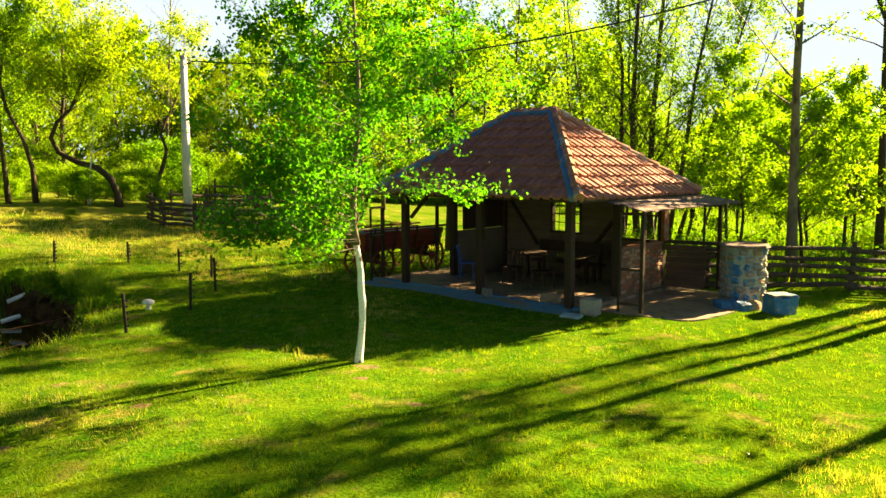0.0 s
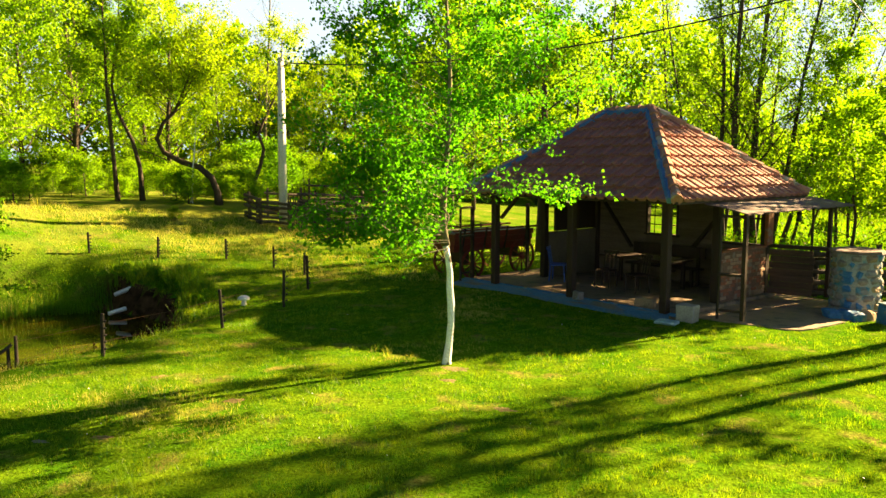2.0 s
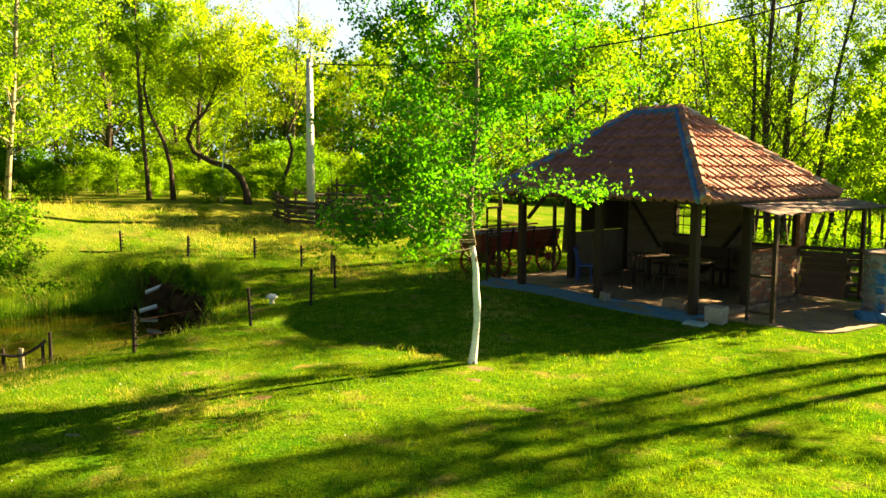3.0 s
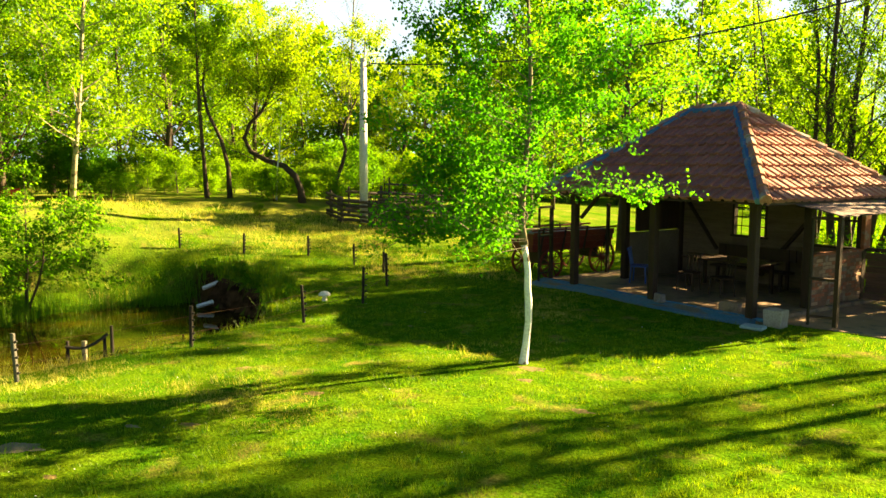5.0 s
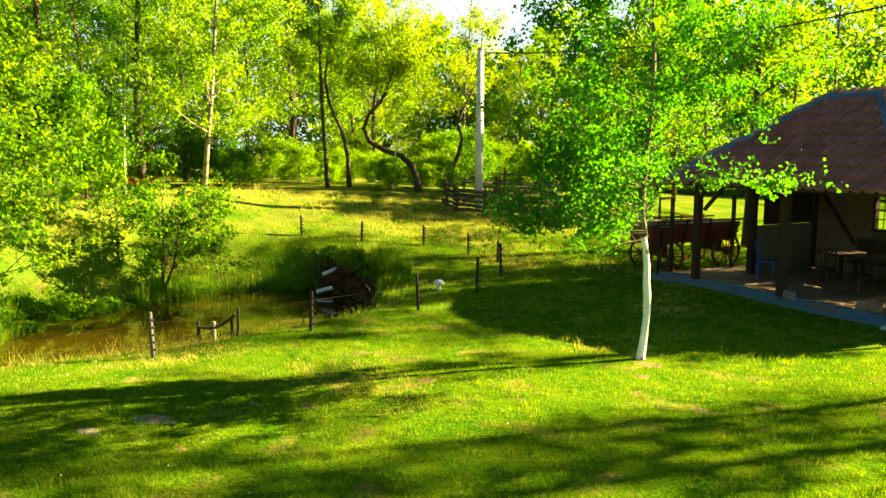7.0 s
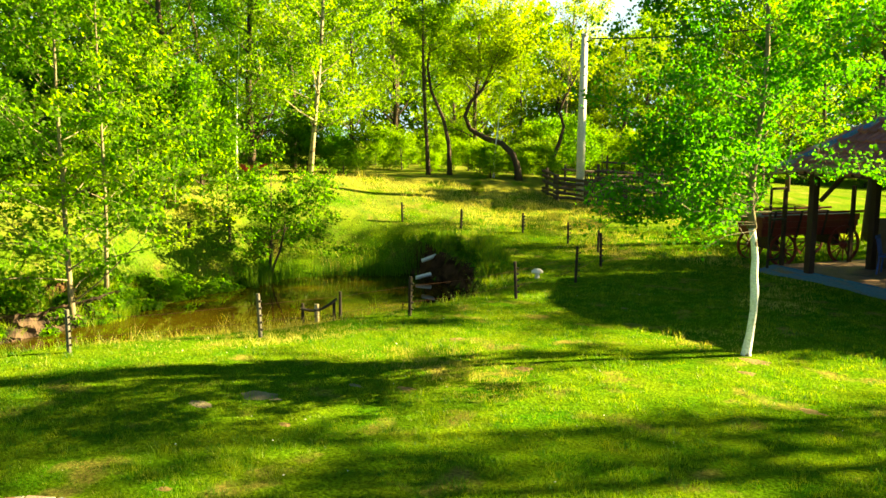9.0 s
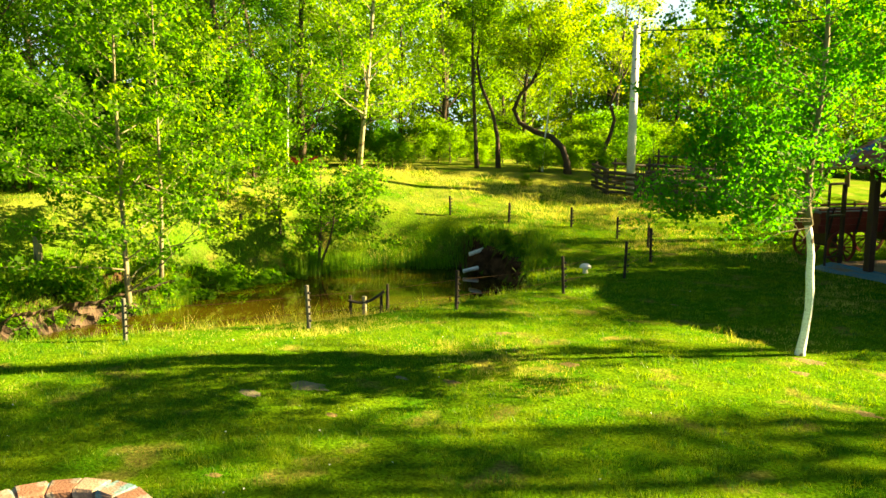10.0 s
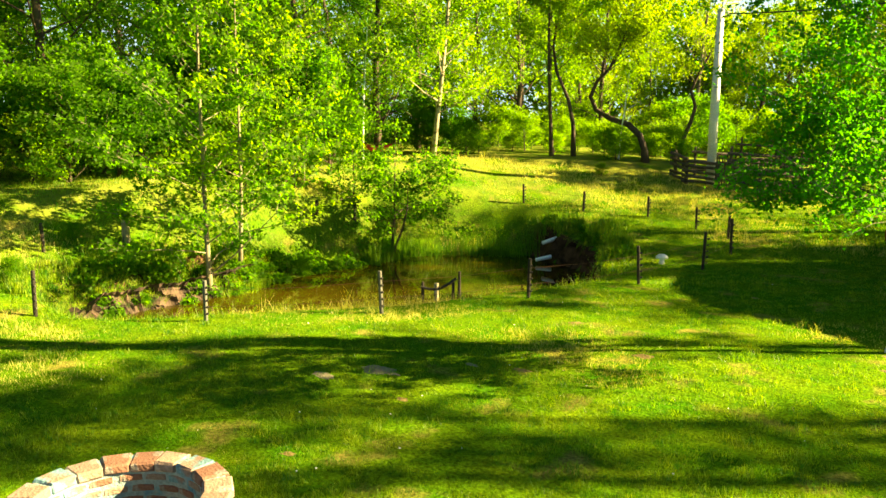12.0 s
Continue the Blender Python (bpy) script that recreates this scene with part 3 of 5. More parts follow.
# young leafy trees beyond the rail fence
for i, (x, y, tall) in enumerate(((11.0, 28.6, 5.5), (12.6, 26.2, 4.8), (14.6, 27.4, 5.5), (17.0, 27.0, 6.0), (9.9, 26.6, 6.8), (16.2, 23.8, 5.0), (13.4, 30.5, 6.5), (19.5, 28.5, 6.5), (11.9, 22.6, 5.6), (10.2, 21.6, 5.2), (8.6, 22.8, 4.6))):
    tree("young_tree", "young yellow-green tree beyond the rail fence", x, y, 140 + i, lambda r: upright(r, tall, (r.uniform(-0.5, 0.5), 0), 0.2), 0.06, 0.2, 1.9, 22, 10, 36,
         0.07, M_LEAF_YELLOW, M_BARK_DARK, group="young trees beyond the fence", rise=0.6, puff=0.11, cone=0.35)
for i, (x, y, tall) in enumerate(((-1.6, 32.0, 7.4), (1.6, 33.5, 8), (-4.8, 33.0, 6.5), (-2.8, 36.0, 8))):
    tree("young_tree", "airy yellow-green tree behind the wagon", x, y, 170 + i, lambda r: upright(r, tall, (r.uniform(-0.4, 0.4), 0), 0.2), 0.09, 0.16, 2.6, 26, 11, 26,
         0.078, M_LEAF_YELLOW, M_BARK_DARK, group="trees behind the wagon", rise=0.6, puff=0.13, cone=0.35)
for i, (x, y, tall) in enumerate(((-17.5, 18.6, 4.6), (-19.1, 17.0, 4.2), (-12.4, 27.0, 3.4))):
    tree("birch_sapling", "thin white-barked birch sapling on the bank", x, y, 180 + i, lambda r: upright(r, tall, (0.3, 0), 0.06), 0.04, 0.5, 0.9, 10, 6, 14, 0.06, M_LEAF_YELLOW, M_WHITEWASH,
         group="birch saplings", rise=0.7, puff=0.12)
tree("bare_tree", "tall grey tree still bare of leaves", -15.5, 44.0, 160, lambda r: upright(r, 12.5, (0.3, 0), 0.2), 0.13, 0.35, 2.6, 30, 12, 1, 0.05, M_LEAF_YELLOW, M_BARK_GREY, rise=1.1)
tree("alder_tree", "thick dark alder trunk behind the wagon", 0.25, 26.5, 161, lambda r: upright(r, 9, (0.1, 0), 0.1), 0.17, 0.5, 2.2, 14, 10, 18, 0.085, M_LEAF_YELLOW, M_BARK_DARK, rise=0.6, puff=0.22)
tree("alder_tree", "dark alder trunk among the trees behind the hut", -3.6, 33.5, 162, lambda r: upright(r, 9, (0.3, 0), 0.1), 0.15, 0.25, 2.8, 22, 11, 26, 0.09, M_LEAF_YELLOW, M_BARK_DARK, rise=0.6, puff=0.24)

# stems behind the hut
for i, (x, y, lx, tall, r0) in enumerate(((6.6, 28.2, -0.5, 13, 0.11), (7.1, 28.0, -0.2, 14, 0.15), (7.7, 28.4, 0.3, 13.5, 0.17), (8.2, 28.1, 1.8, 12, 0.12), (8.6, 28.5, 3.2, 11.5, 0.1),
                                          (5.2, 30.0, -0.8, 12, 0.08), (3.2, 31.0, -0.4, 12, 0.08), (5.8, 29.2, -1.4, 11, 0.07), (6.9, 29.4, 0.9, 12, 0.08), (7.5, 29.2, -0.9, 12.5, 0.08), (9.2, 29.0, 2.2, 11, 0.07), (9.8, 29.6, 3.4, 10, 0.06), (8.0, 29.6, 1.2, 12, 0.07))):
    tree("tall_alder", "tall thin dark stem with sparse leaves behind the hut", x, y, 30 + i, lambda r: upright(r, tall, (lx, 0), 0.25), r0 * 0.85, 0.16, 2.6, 32, 10, 13,
         0.072, M_LEAF_YELLOW, M_BARK_DARK, group="tall stems behind the hut", rise=1.2, puff=0.11, cone=0.4)

# background woods: a few kinds, repeated with turn and size
KINDS = []
for i, (tall, reach, start, leaf, size, bark, twigs, leaves, rise) in enumerate((
        (9.5, 3.0, 0.12, M_LEAF_YELLOW, 0.09, M_BARK_DARK, 11, 46, 0.6), (11.0, 3.2, 0.18, M_LEAF_FRESH, 0.092, M_BARK_DARK, 11, 46, 0.7),
        (8.0, 3.2, 0.1, M_LEAF_WILLOW, 0.08, M_BARK_DARK, 12, 46, 0.4), (12.5, 3.0, 0.2, M_LEAF_YELLOW, 0.09, M_BARK_GREY, 10, 40, 0.9),
        (10.0, 3.4, 0.1, M_LEAF_DARK, 0.095, M_BARK_DARK, 12, 46, 0.5))):
    KINDS.append(tree("woodland_tree", ("young yellow-green woodland tree", "fresh green woodland tree", "broad willow in the woodland", "tall airy woodland tree",
                                        "dense dark green woodland tree")[i], 60 + 8 * i, 90, 50 + i, lambda r: upright(r, tall, (r.uniform(-.6, .6), 0), 0.3, 8), 0.15, start, reach,
                      26, twigs, leaves, size, leaf, bark, group="woodland trees", rise=rise, puff=0.17, sides=6, cone=0.4, twig_wood=False, simple=True))
woods = random.Random(77)


def wood_at(x, y, kind, scale):
    copy_thing(KINDS[kind], pose(x, y, height(x, y) - 0.1, 0, 0, woods.uniform(0, 360)) @ Matrix.Diagonal((scale, scale, scale * woods.uniform(0.9, 1.1), 1)))


# yaw to the left in degrees, distance range, how many, height factor
for yaw_from, yaw_to, near, far, count, low, high, kinds in (
        (40, 78, 25, 33, 14, 0.9, 1.3, (1, 4, 0, 0)), (24, 44, 33, 42, 8, 0.75, 1.0, (0, 1, 2, 0)), (4, 26, 45, 55, 15, 0.75, 1.0, (0, 2, 2, 0)),
        (30, 80, 38, 55, 11, 1.1, 1.6, (1, 4, 0)), (-12, 6, 56, 66, 12, 0.9, 1.25, (0, 3, 2)), (-36, -12, 46, 60, 10, 0.55, 0.85, (0, 2, 0, 2)),
        # Unseen trees added behind the camera to hold back sky light.
        (80, 170, 20, 30, 8, 1.0, 1.4, (1, 4)), (-190, -95, 18, 28, 8, 1.0, 1.4, (4, 1))):
    for i in range(count):
        a = radians(yaw_from + (yaw_to - yaw_from) * (i + woods.random()) / count)
        d = woods.uniform(near, far)
        wood_at(-math.sin(a) * d, math.cos(a) * d, woods.choice(kinds), woods.uniform(low, high))


# bushes and undergrowth
BUSHES = []
for i, (tall, reach, leaf, size) in enumerate(((2.6, 1.7, M_LEAF_FRESH, 0.11), (2.0, 1.5, M_LEAF_YELLOW, 0.1), (3.4, 1.9, M_LEAF_DARK, 0.12))):
    BUSHES.append(tree("bush", ("fresh green bush at the wood's edge", "yellow-green bush at the wood's edge", "dense dark green thicket bush")[i], 70 + 6 * i, 100, 80 + i,
                       lambda r: upright(r, tall, (0.1, 0.1), 0.1, 6), 0.05, 0.03, reach, 26, 10, 24, size * 0.9, leaf, M_BARK_DARK, group="bushes", category="bush", rise=0.6, puff=0.13, sides=5, cone=0.3, twig_wood=False, simple=True))


def bush_at(x, y, kind, scale):
    copy_thing(BUSHES[kind], pose(x, y, height(x, y) - 0.1, 0, 0, woods.uniform(0, 360)) @ Matrix.Diagonal((scale, scale, scale * woods.uniform(0.8, 1.1), 1)))


# Kinds by place: dark leaves imitate the wood's shade, yellow ones sunlit undergrowth.
for yaw_from, yaw_to, near, far, count, low, high, kinds in (
        (44, 76, 22.5, 27, 26, 0.6, 1.2, (0, 2, 2, 1)), (34, 48, 29.5, 33, 15, 0.35, 0.75, (0, 1, 2)), (20, 34, 32, 36, 14, 0.35, 0.7, (1, 1)), (24, 48, 36, 40, 10, 0.6, 1.0, (1, 1)), (16, 30, 36, 42, 10, 0.6, 1.0, (0, 1, 1)), (8, 22, 40, 46, 12, 0.8, 1.2, (0, 1)),
        (-8, 10, 46, 54, 12, 0.8, 1.2, (1, 1)), (-34, -8, 48, 58, 22, 0.9, 1.6, (1, 1, 0))):
    for i in range(count):
        a = radians(yaw_from + (yaw_to - yaw_from) * (i + woods.random()) / count)
        d = woods.uniform(near, far)
        bush_at(-math.sin(a) * d, math.cos(a) * d, woods.choice(kinds), woods.uniform(low, high))
for x, y, kind, scale in ((-11.95, 24.7, 1, 0.2), (-12.4, 26.7, 0, 0.5), (-11.9, 27.9, 1, 0.45), (-10.7, 28.3, 0, 0.5), (-13.4, 27.8, 1, 0.6), (-14.4, 13.1, 0, 0.2), (-14.3, 14.2, 0, 0.16),
                          (-14.9, 6.4, 0, 0.2), (-16.3, 8.3, 0, 0.16)):
    bush_at(x, y, kind, scale)


def far_woods():
    """The leafy mass of the wood behind everything, with an uneven top."""
    r = np.random.RandomState(40)
    n = 120000
    yaw = np.radians(r.uniform(-36, 84, n))
    d = r.uniform(58, 66, n)
    top = np.array([10.0 + 3.5 * noise.noise((a * 9, 0, 0)) + 2.5 * noise.noise((a * 31, 4, 0)) + 9 * smooth(0.4, 0.8, a) - 3.6 * smooth(-0.2, -0.32, a) + 5 * smooth(-0.3, -0.12, a) * (1 - smooth(0.18, 0.28, a)) for a in yaw])
    x, y = -np.sin(yaw) * d, np.cos(yaw) * d
    share = r.uniform(0, 1, n) ** 0.8
    z = ground_level(x, y) + top * share
    clump = np.array([noise.noise((p * 0.35, q * 0.35, h * 0.45)) for p, q, h in zip(x, y, z)])
    keep = clump > -0.45 - 0.6 * (share < 0.5) + 0.3 * (share > 0.85)
    spots = np.stack([x, y, z], 1)[keep]
    tagged(new("far_woods", leaf_mesh(spots, 0.46, M_LEAF_YELLOW, 41, up=0.3, simple=True)), "hazy yellow-green spring woods in the distance", "woods", kind="stuff")


def ground_level(x, y):
    return np.array([height(a, b) for a, b in zip(x, y)])


far_woods()


# ---- hut ----
M_PALEBLUE = material("pale_blue_paint", (0.35, 0.5, 0.55), (0.28, 0.42, 0.48), coarse=4, fine=30, bump=0.4)
M_PLANK_OLD = material("old_brown_planks", (0.13, 0.08, 0.055), (0.08, 0.05, 0.036), coarse=2, fine=20, bump=0.6, stretch=(0.7, 0.7, 6))
M_SMEARED = material("blue_smeared_mortar", (0.26, 0.32, 0.35), (0.36, 0.36, 0.34), coarse=3, fine=40, bump=0.9, spots=(0.1, 0.26, 0.38), spot_scale=4)
M_STONE_WARM = material("warm_stone", (0.42, 0.27, 0.18), (0.33, 0.22, 0.15), coarse=3, fine=20, bump=0.8)
M_STONE_TAN = material("tan_stone", (0.3, 0.22, 0.15), (0.22, 0.17, 0.12), coarse=3, fine=20, bump=0.8)
M_STONE_BLUISH = material("blue_smeared_stone", (0.22, 0.25, 0.26), (0.17, 0.19, 0.2), coarse=3, fine=20, bump=0.8, spots=(0.08, 0.25, 0.38), spot_scale=6, spot_edge=(0.48, 0.6))
M_TARP = material("grey_canvas", (0.2, 0.2, 0.2), (0.14, 0.14, 0.14), coarse=3, fine=20, bump=0.3)
HUT = pose(2.76, 15.61, 0, 0, 0, -43.8)  # x to the front corner, y into the hut
LONG, WIDE, EAVE, TOP, RIDGE, IN = 6.46, 5.39, 2.5, 4.5, 1.37, 0.65
HIP = (LONG - RIDGE) / 2
FLOOR = 0.12


def prism(bm, points, drop):
    """A flat polygon with thickness drop below it."""
    top = [bm.verts.new(p) for p in points]
    low = [bm.verts.new(Vector(p) - Vector((0, 0, drop))) for p in points]
    bm.faces.new(top)
    bm.faces.new(low[::-1])
    for i in range(len(points)):
        j = (i + 1) % len(points)
        bm.faces.new((top[j], top[i], low[i], low[j]))
    return bm


def hut_slab():
    ob = part("hut_floor", boxed(-3.775, 3.12, -0.14, 6.65, 4.74, 0.52, worn=0.02), M_CONCRETE, m=HUT)
    tagged(ob, "worn dusty concrete floor slab under the hut", "floor", kind="structure")
    edge = [(-0.44, 1.12), (0.5, 1.3), (1.5, 1.52), (1.78, 1.72), (1.92, 2.5), (2.0, 3.6), (1.95, 5.4), (-0.44, 5.4)]
    outline = []
    for (ax, ay), (bx, by) in zip(edge, edge[1:] + edge[:1]):
        outline += [Vector((ax + (bx - ax) * k / 6, ay + (by - ay) * k / 6, 0.045)) for k in range(6)]
    for p in outline:
        if p.x > -0.4:
            p += Vector((0.04 * noise.noise(p * 3), 0.04 * noise.noise(p * 3 + Vector((5, 0, 0))), -0.015))
    porch = part("porch_floor", prism(bmesh.new(), outline, 0.45), M_CONCRETE, m=HUT)
    tagged(porch, "rough brown concrete floor of the side porch", "floor", kind="structure")
    bm = bmesh.new()
    rows = []
    for s, z in ((0.0, -0.12), (0.04, 0.005), (0.5, 0.055), (0.97, 0.122), (1.0, 0.122), (1.0, -0.12)):
        y = s * 0.748
        rows.append([bm.verts.new((-7.1 + 6.5 * k / 26, y + (1 - s) * (0.1 + 0.012 * k) + 0.03 * noise.noise((k * 0.7, y, 0)), z + 0.012 * noise.noise((k * 0.5, y * 3, 4)))) for k in range(27)])
    for one, two in zip(rows, rows[1:]):
        for k in range(26):
            bm.faces.new((one[k], one[k + 1], two[k + 1], two[k]))
    bm.faces.new([r[0] for r in rows][::-1])
    bm.faces.new([r[-1] for r in rows])
    apron = part("apron", bm, M_APRON, m=HUT)
    tagged(apron, "sloping concrete apron with flaking blue paint", "apron", kind="structure")
    lip = bmesh.new()
    for k in range(13):
        box(lip, -6.8 + 0.5 * k + 0.2, 0.735 + 0.008 * noise.noise((k * 1.3, 0, 0)), 0.1, 0.49, 0.05, 0.075, worn=0.012)
    tagged(part("slab_edge", lip, M_BLUE, m=HUT), "bright blue painted edge of the hut's floor", "edging", kind="structure")


def bar(a, b, w, h=None):
    """A squared timber from a to b."""
    a, b = Vector(a), Vector(b)
    m = Matrix.Translation((a + b) / 2) @ (b - a).to_track_quat("Z", "Y").to_matrix().to_4x4()
    return boxed(0, 0, 0, w, h or w, (b - a).length, m, worn=0.008)


def hut():
    root = thing("hut", "open-sided wooden hut with a hipped clay tile roof", "hut", HUT)
    back = WIDE - IN - 0.02
    posts = ((-IN, IN), (-IN - 2.57, IN), (-LONG + IN, IN), (-IN, 2.58), (-LONG + IN, 2.5), (-IN, back), (-LONG + IN, back))
    for x, y in posts:
        part("post", boxed(x, y, (FLOOR + EAVE + 0.1) / 2, 0.17, 0.17, EAVE - FLOOR + 0.1, worn=0.012), M_WOOD_DARK, root)
    for y in (IN, back):
        part("beam", boxed(-LONG / 2, y, EAVE + 0.04, LONG - 0.9, 0.15, 0.18, worn=0.01), M_WOOD_DARK, root)
    for x in (-IN, -LONG + IN):
        part("beam", boxed(x, WIDE / 2, EAVE + 0.035, 0.14, WIDE - 1.45, 0.17, worn=0.01), M_WOOD_DARK, root)
    # braced back wall with one barred window
    w0, w1, z0, z1, y = -4.12, -3.1, 1.34, 2.3, back + 0.1
    v0 = -1.95
    for x0, x1, a, b in ((-LONG + IN + 0.086, w0, FLOOR, EAVE), (w1, v0, FLOOR, EAVE), (w0, w1, FLOOR, z0), (w0, w1, z1, EAVE), (v0, -IN - 0.086, FLOOR, 1.22), (v0, -IN - 0.086, 2.32, EAVE)):
        part("back_wall", boxed((x0 + x1) / 2, y, (a + b) / 2, x1 - x0, 0.1, b - a), M_PLANK, root, "dark boarded back wall")
    frame_part = part("window_frame", boxed((w0 + w1) / 2, y, z0 - 0.03, w1 - w0 + 0.1, 0.16, 0.06, worn=0.006), M_WOOD_DARK, root)
    part("window_jamb", boxed(w0 + 0.03, y, (z0 + z1) / 2, 0.06, 0.14, z1 - z0), M_WOOD_DARK, frame_part)
    part("window_jamb", boxed(w1 - 0.03, y, (z0 + z1) / 2, 0.06, 0.14, z1 - z0), M_WOOD_DARK, frame_part)
    for k in range(1, 4):
        part("window_bar", boxed((w0 + w1) / 2, y, z0 + (z1 - z0) * k / 4, w1 - w0 - 0.12, 0.02, 0.025), M_IRON, frame_part)
    for k in range(1, 4):
        part("window_bar", tubed([(w0 + (w1 - w0) * k / 4 + 0.02 * (k - 2), y, z0), (w0 + (w1 - w0) * k / 4, y, z1)], 0.011, 6), M_IRON, frame_part)
    side_frame = part("window_frame", boxed((v0 - IN) / 2, y, 1.25, -IN - v0, 0.14, 0.06, worn=0.006), M_WOOD_DARK, root)
    part("window_jamb", boxed(v0 + 0.04, y, 1.77, 0.08, 0.14, 1.08), M_WOOD_DARK, side_frame)
    part("window_jamb", boxed(-1.2, y, 1.77, 0.09, 0.12, 1.08), M_WOOD_DARK, side_frame)
    part("window_bar", boxed((v0 - IN) / 2, y, 1.9, -IN - v0 - 0.1, 0.05, 0.05), M_WOOD_DARK, side_frame)
    part("brace", bar((-5.75, y - 0.09, 2.4), (-4.55, y - 0.09, 0.9), 0.1, 0.07), M_WOOD_DARK, root)
    part("brace", bar((-3.2, y - 0.09, 0.35), (-1.95, y - 0.09, 1.85), 0.15, 0.08), M_WOOD_DARK, root)
    part("brace", bar((-5.0, IN, 2.43), (-5.6, IN, 1.85), 0.08), M_WOOD_DARK, root)
    # side walls of the rear half
    part("side_wall", boxed(-IN, 3.66, 0.68, 0.14, 1.98, 1.12, worn=0.01), M_RENDERED, root, "low brick side wall with flaking render")
    bricks = random.Random(14)
    for row in range(12):
        for k in range(8):
            if bricks.random() < 0.55:
                y = 2.8 + 0.245 * k + 0.12 * (row % 2)
                part("brick", boxed(-IN + 0.072, y, 0.2 + 0.085 * row, 0.018, 0.228, 0.07, worn=0.006), M_BRICK if bricks.random() < 0.6 else M_STONE_WARM, root)
    part("wall_cap", boxed(-IN, 3.66, 1.265, 0.2, 1.98, 0.05, worn=0.01), M_BRICK, root, "red brick capping")
    part("brick_post", boxed(-IN + 0.1, back - 0.02, 1.87, 0.09, 0.26, 1.15, worn=0.01), M_BRICK, root, "red brick corner post")
    part("side_wall", boxed(-LONG + IN, 3.6, 0.74, 0.14, 2.0, 1.24, worn=0.01), M_PLASTER, root, "low plastered side wall")
    part("shutter", boxed(-LONG + IN, 3.75, 1.9, 0.06, 1.7, 1.05), M_WOOD_DARK, root)
    # grille frames at both ends
    for x0, y0, x1, y1, low in ((0.3, 1.10, 0.77, 1.24, True), (0.3, 5.1, 0.62, 5.28, True), (-6.8, 0.3, -6.95, 0.86, False)):
        top = 2.2 if low else 2.06
        grille = part("grille", tubed([(x0, y0, FLOOR - 0.02), (x0, y0, top)], 0.032, 6), M_IRON, root, "dark iron grille frame")
        part("upright", boxed(x1, y1, (FLOOR + top) / 2, 0.08, 0.08, top - FLOOR + 0.02), M_WOOD_DARK, grille)
        for z in ((0.28, 1.02) if low else (0.3, 1.3)):
            part("crossbar", bar((x0, y0, z), (x1, y1, z), 0.045 if z < 0.5 else 0.14, 0.05), M_WOOD_DARK, grille)
        part("crossbar", bar((x0, y0, top), (x1, y1, top), 0.06), M_WOOD_DARK, grille)
    part("upright", boxed(-6.85, 2.9, 1.1, 0.08, 0.08, 1.98), M_WOOD_DARK, root)
    # plank screen beside the brick post
    screen = part("plank_screen", bar((-0.5, 4.74, 0.6), (0.36, 4.98, 0.6), 0.04, 0.04), M_WOOD_OLD, root, "weathered horizontal plank screen")
    lay = Matrix.Translation((-0.04, 4.84, 0)) @ Matrix.Rotation(math.atan2(0.23, 0.9), 4, "Z")
    for k in range(7):
        part("plank", boxed(0.02 * (k % 3 - 1), 0.006 * (k % 2), 0.2 + 0.155 * k, 0.98, 0.026, 0.15, lay, 0.006), M_PLANK_OLD, screen)
    part("crossbar", bar((-0.55, 4.74, 1.27), (1.0, 5.15, 1.27), 0.09), M_WOOD_DARK, screen)
    # roof deck, four boarded slopes
    c = [Vector((0, 0, EAVE)), Vector((-LONG, 0, EAVE)), Vector((-LONG, WIDE, EAVE)), Vector((0, WIDE, EAVE))]
    r = [Vector((-HIP, WIDE / 2, TOP)), Vector((-LONG + HIP, WIDE / 2, TOP))]
    bm = bmesh.new()
    for drop in (0.0, 0.05):
        v = [bm.verts.new(p - Vector((0, 0, drop))) for p in (*c, *r)]
        for f in ((0, 1, 5, 4), (1, 2, 5), (2, 3, 4, 5), (3, 0, 4)):
            bm.faces.new([v[i] for i in (f if drop == 0 else f[::-1])])
    bm.verts.ensure_lookup_table()
    for a, b in ((0, 1), (1, 2), (2, 3), (3, 0)):
        bm.faces.new((bm.verts[a], bm.verts[b], bm.verts[6 + b], bm.verts[6 + a]))
    roof = part("roof", bm, M_WOOD_DARK, root, "hipped roof with weathered red clay tiles")
    # felt awning over the side
    bm = bmesh.new()
    rows = []
    for k in range(24):
        y = 1.0 + 4.75 * k / 23
        rows.append([(0.02 - 0.06, y, 2.44), (0.45, y, 2.38 + 0.015 * math.sin(k * 2.1)), (0.95 + 0.02 * math.sin(k * 3.7), y, 2.27 + 0.03 * noise.noise((k * 0.9, 0, 0)) + 0.018 * (k % 2))])
    for shift in (0, -0.02):
        grid = [[bm.verts.new((x, y, z + shift)) for x, y, z in row] for row in rows]
        for one, two in zip(grid, grid[1:]):
            for k in range(2):
                face = (one[k], one[k + 1], two[k + 1], two[k])
                bm.faces.new(face if shift == 0 else face[::-1])
    part("awning", bm, M_FELT, root, "sagging bitumen felt awning with a ragged edge")
    return root, roof, c, r


M_APRON = material("apron_paint", (0.055, 0.19, 0.37), (0.13, 0.23, 0.32), coarse=1.5, fine=25, bump=0.6, spots=(0.2, 0.18, 0.15), spot_scale=1.8, spot_edge=(0.52, 0.64), stretch=(0.6, 1.6, 1))
M_PLANK = material("dark_boards", (0.17, 0.125, 0.09), (0.11, 0.08, 0.055), coarse=2, fine=20, bump=0.5, stretch=(0.6, 1, 7))
M_RENDERED = material("flaking_render", (0.22, 0.13, 0.09), (0.16, 0.09, 0.06), coarse=2.5, fine=28, bump=0.6, spots=(0.27, 0.21, 0.17), spot_scale=3)
hut_slab()
hut_root, hut_roof, HC, HR = hut()


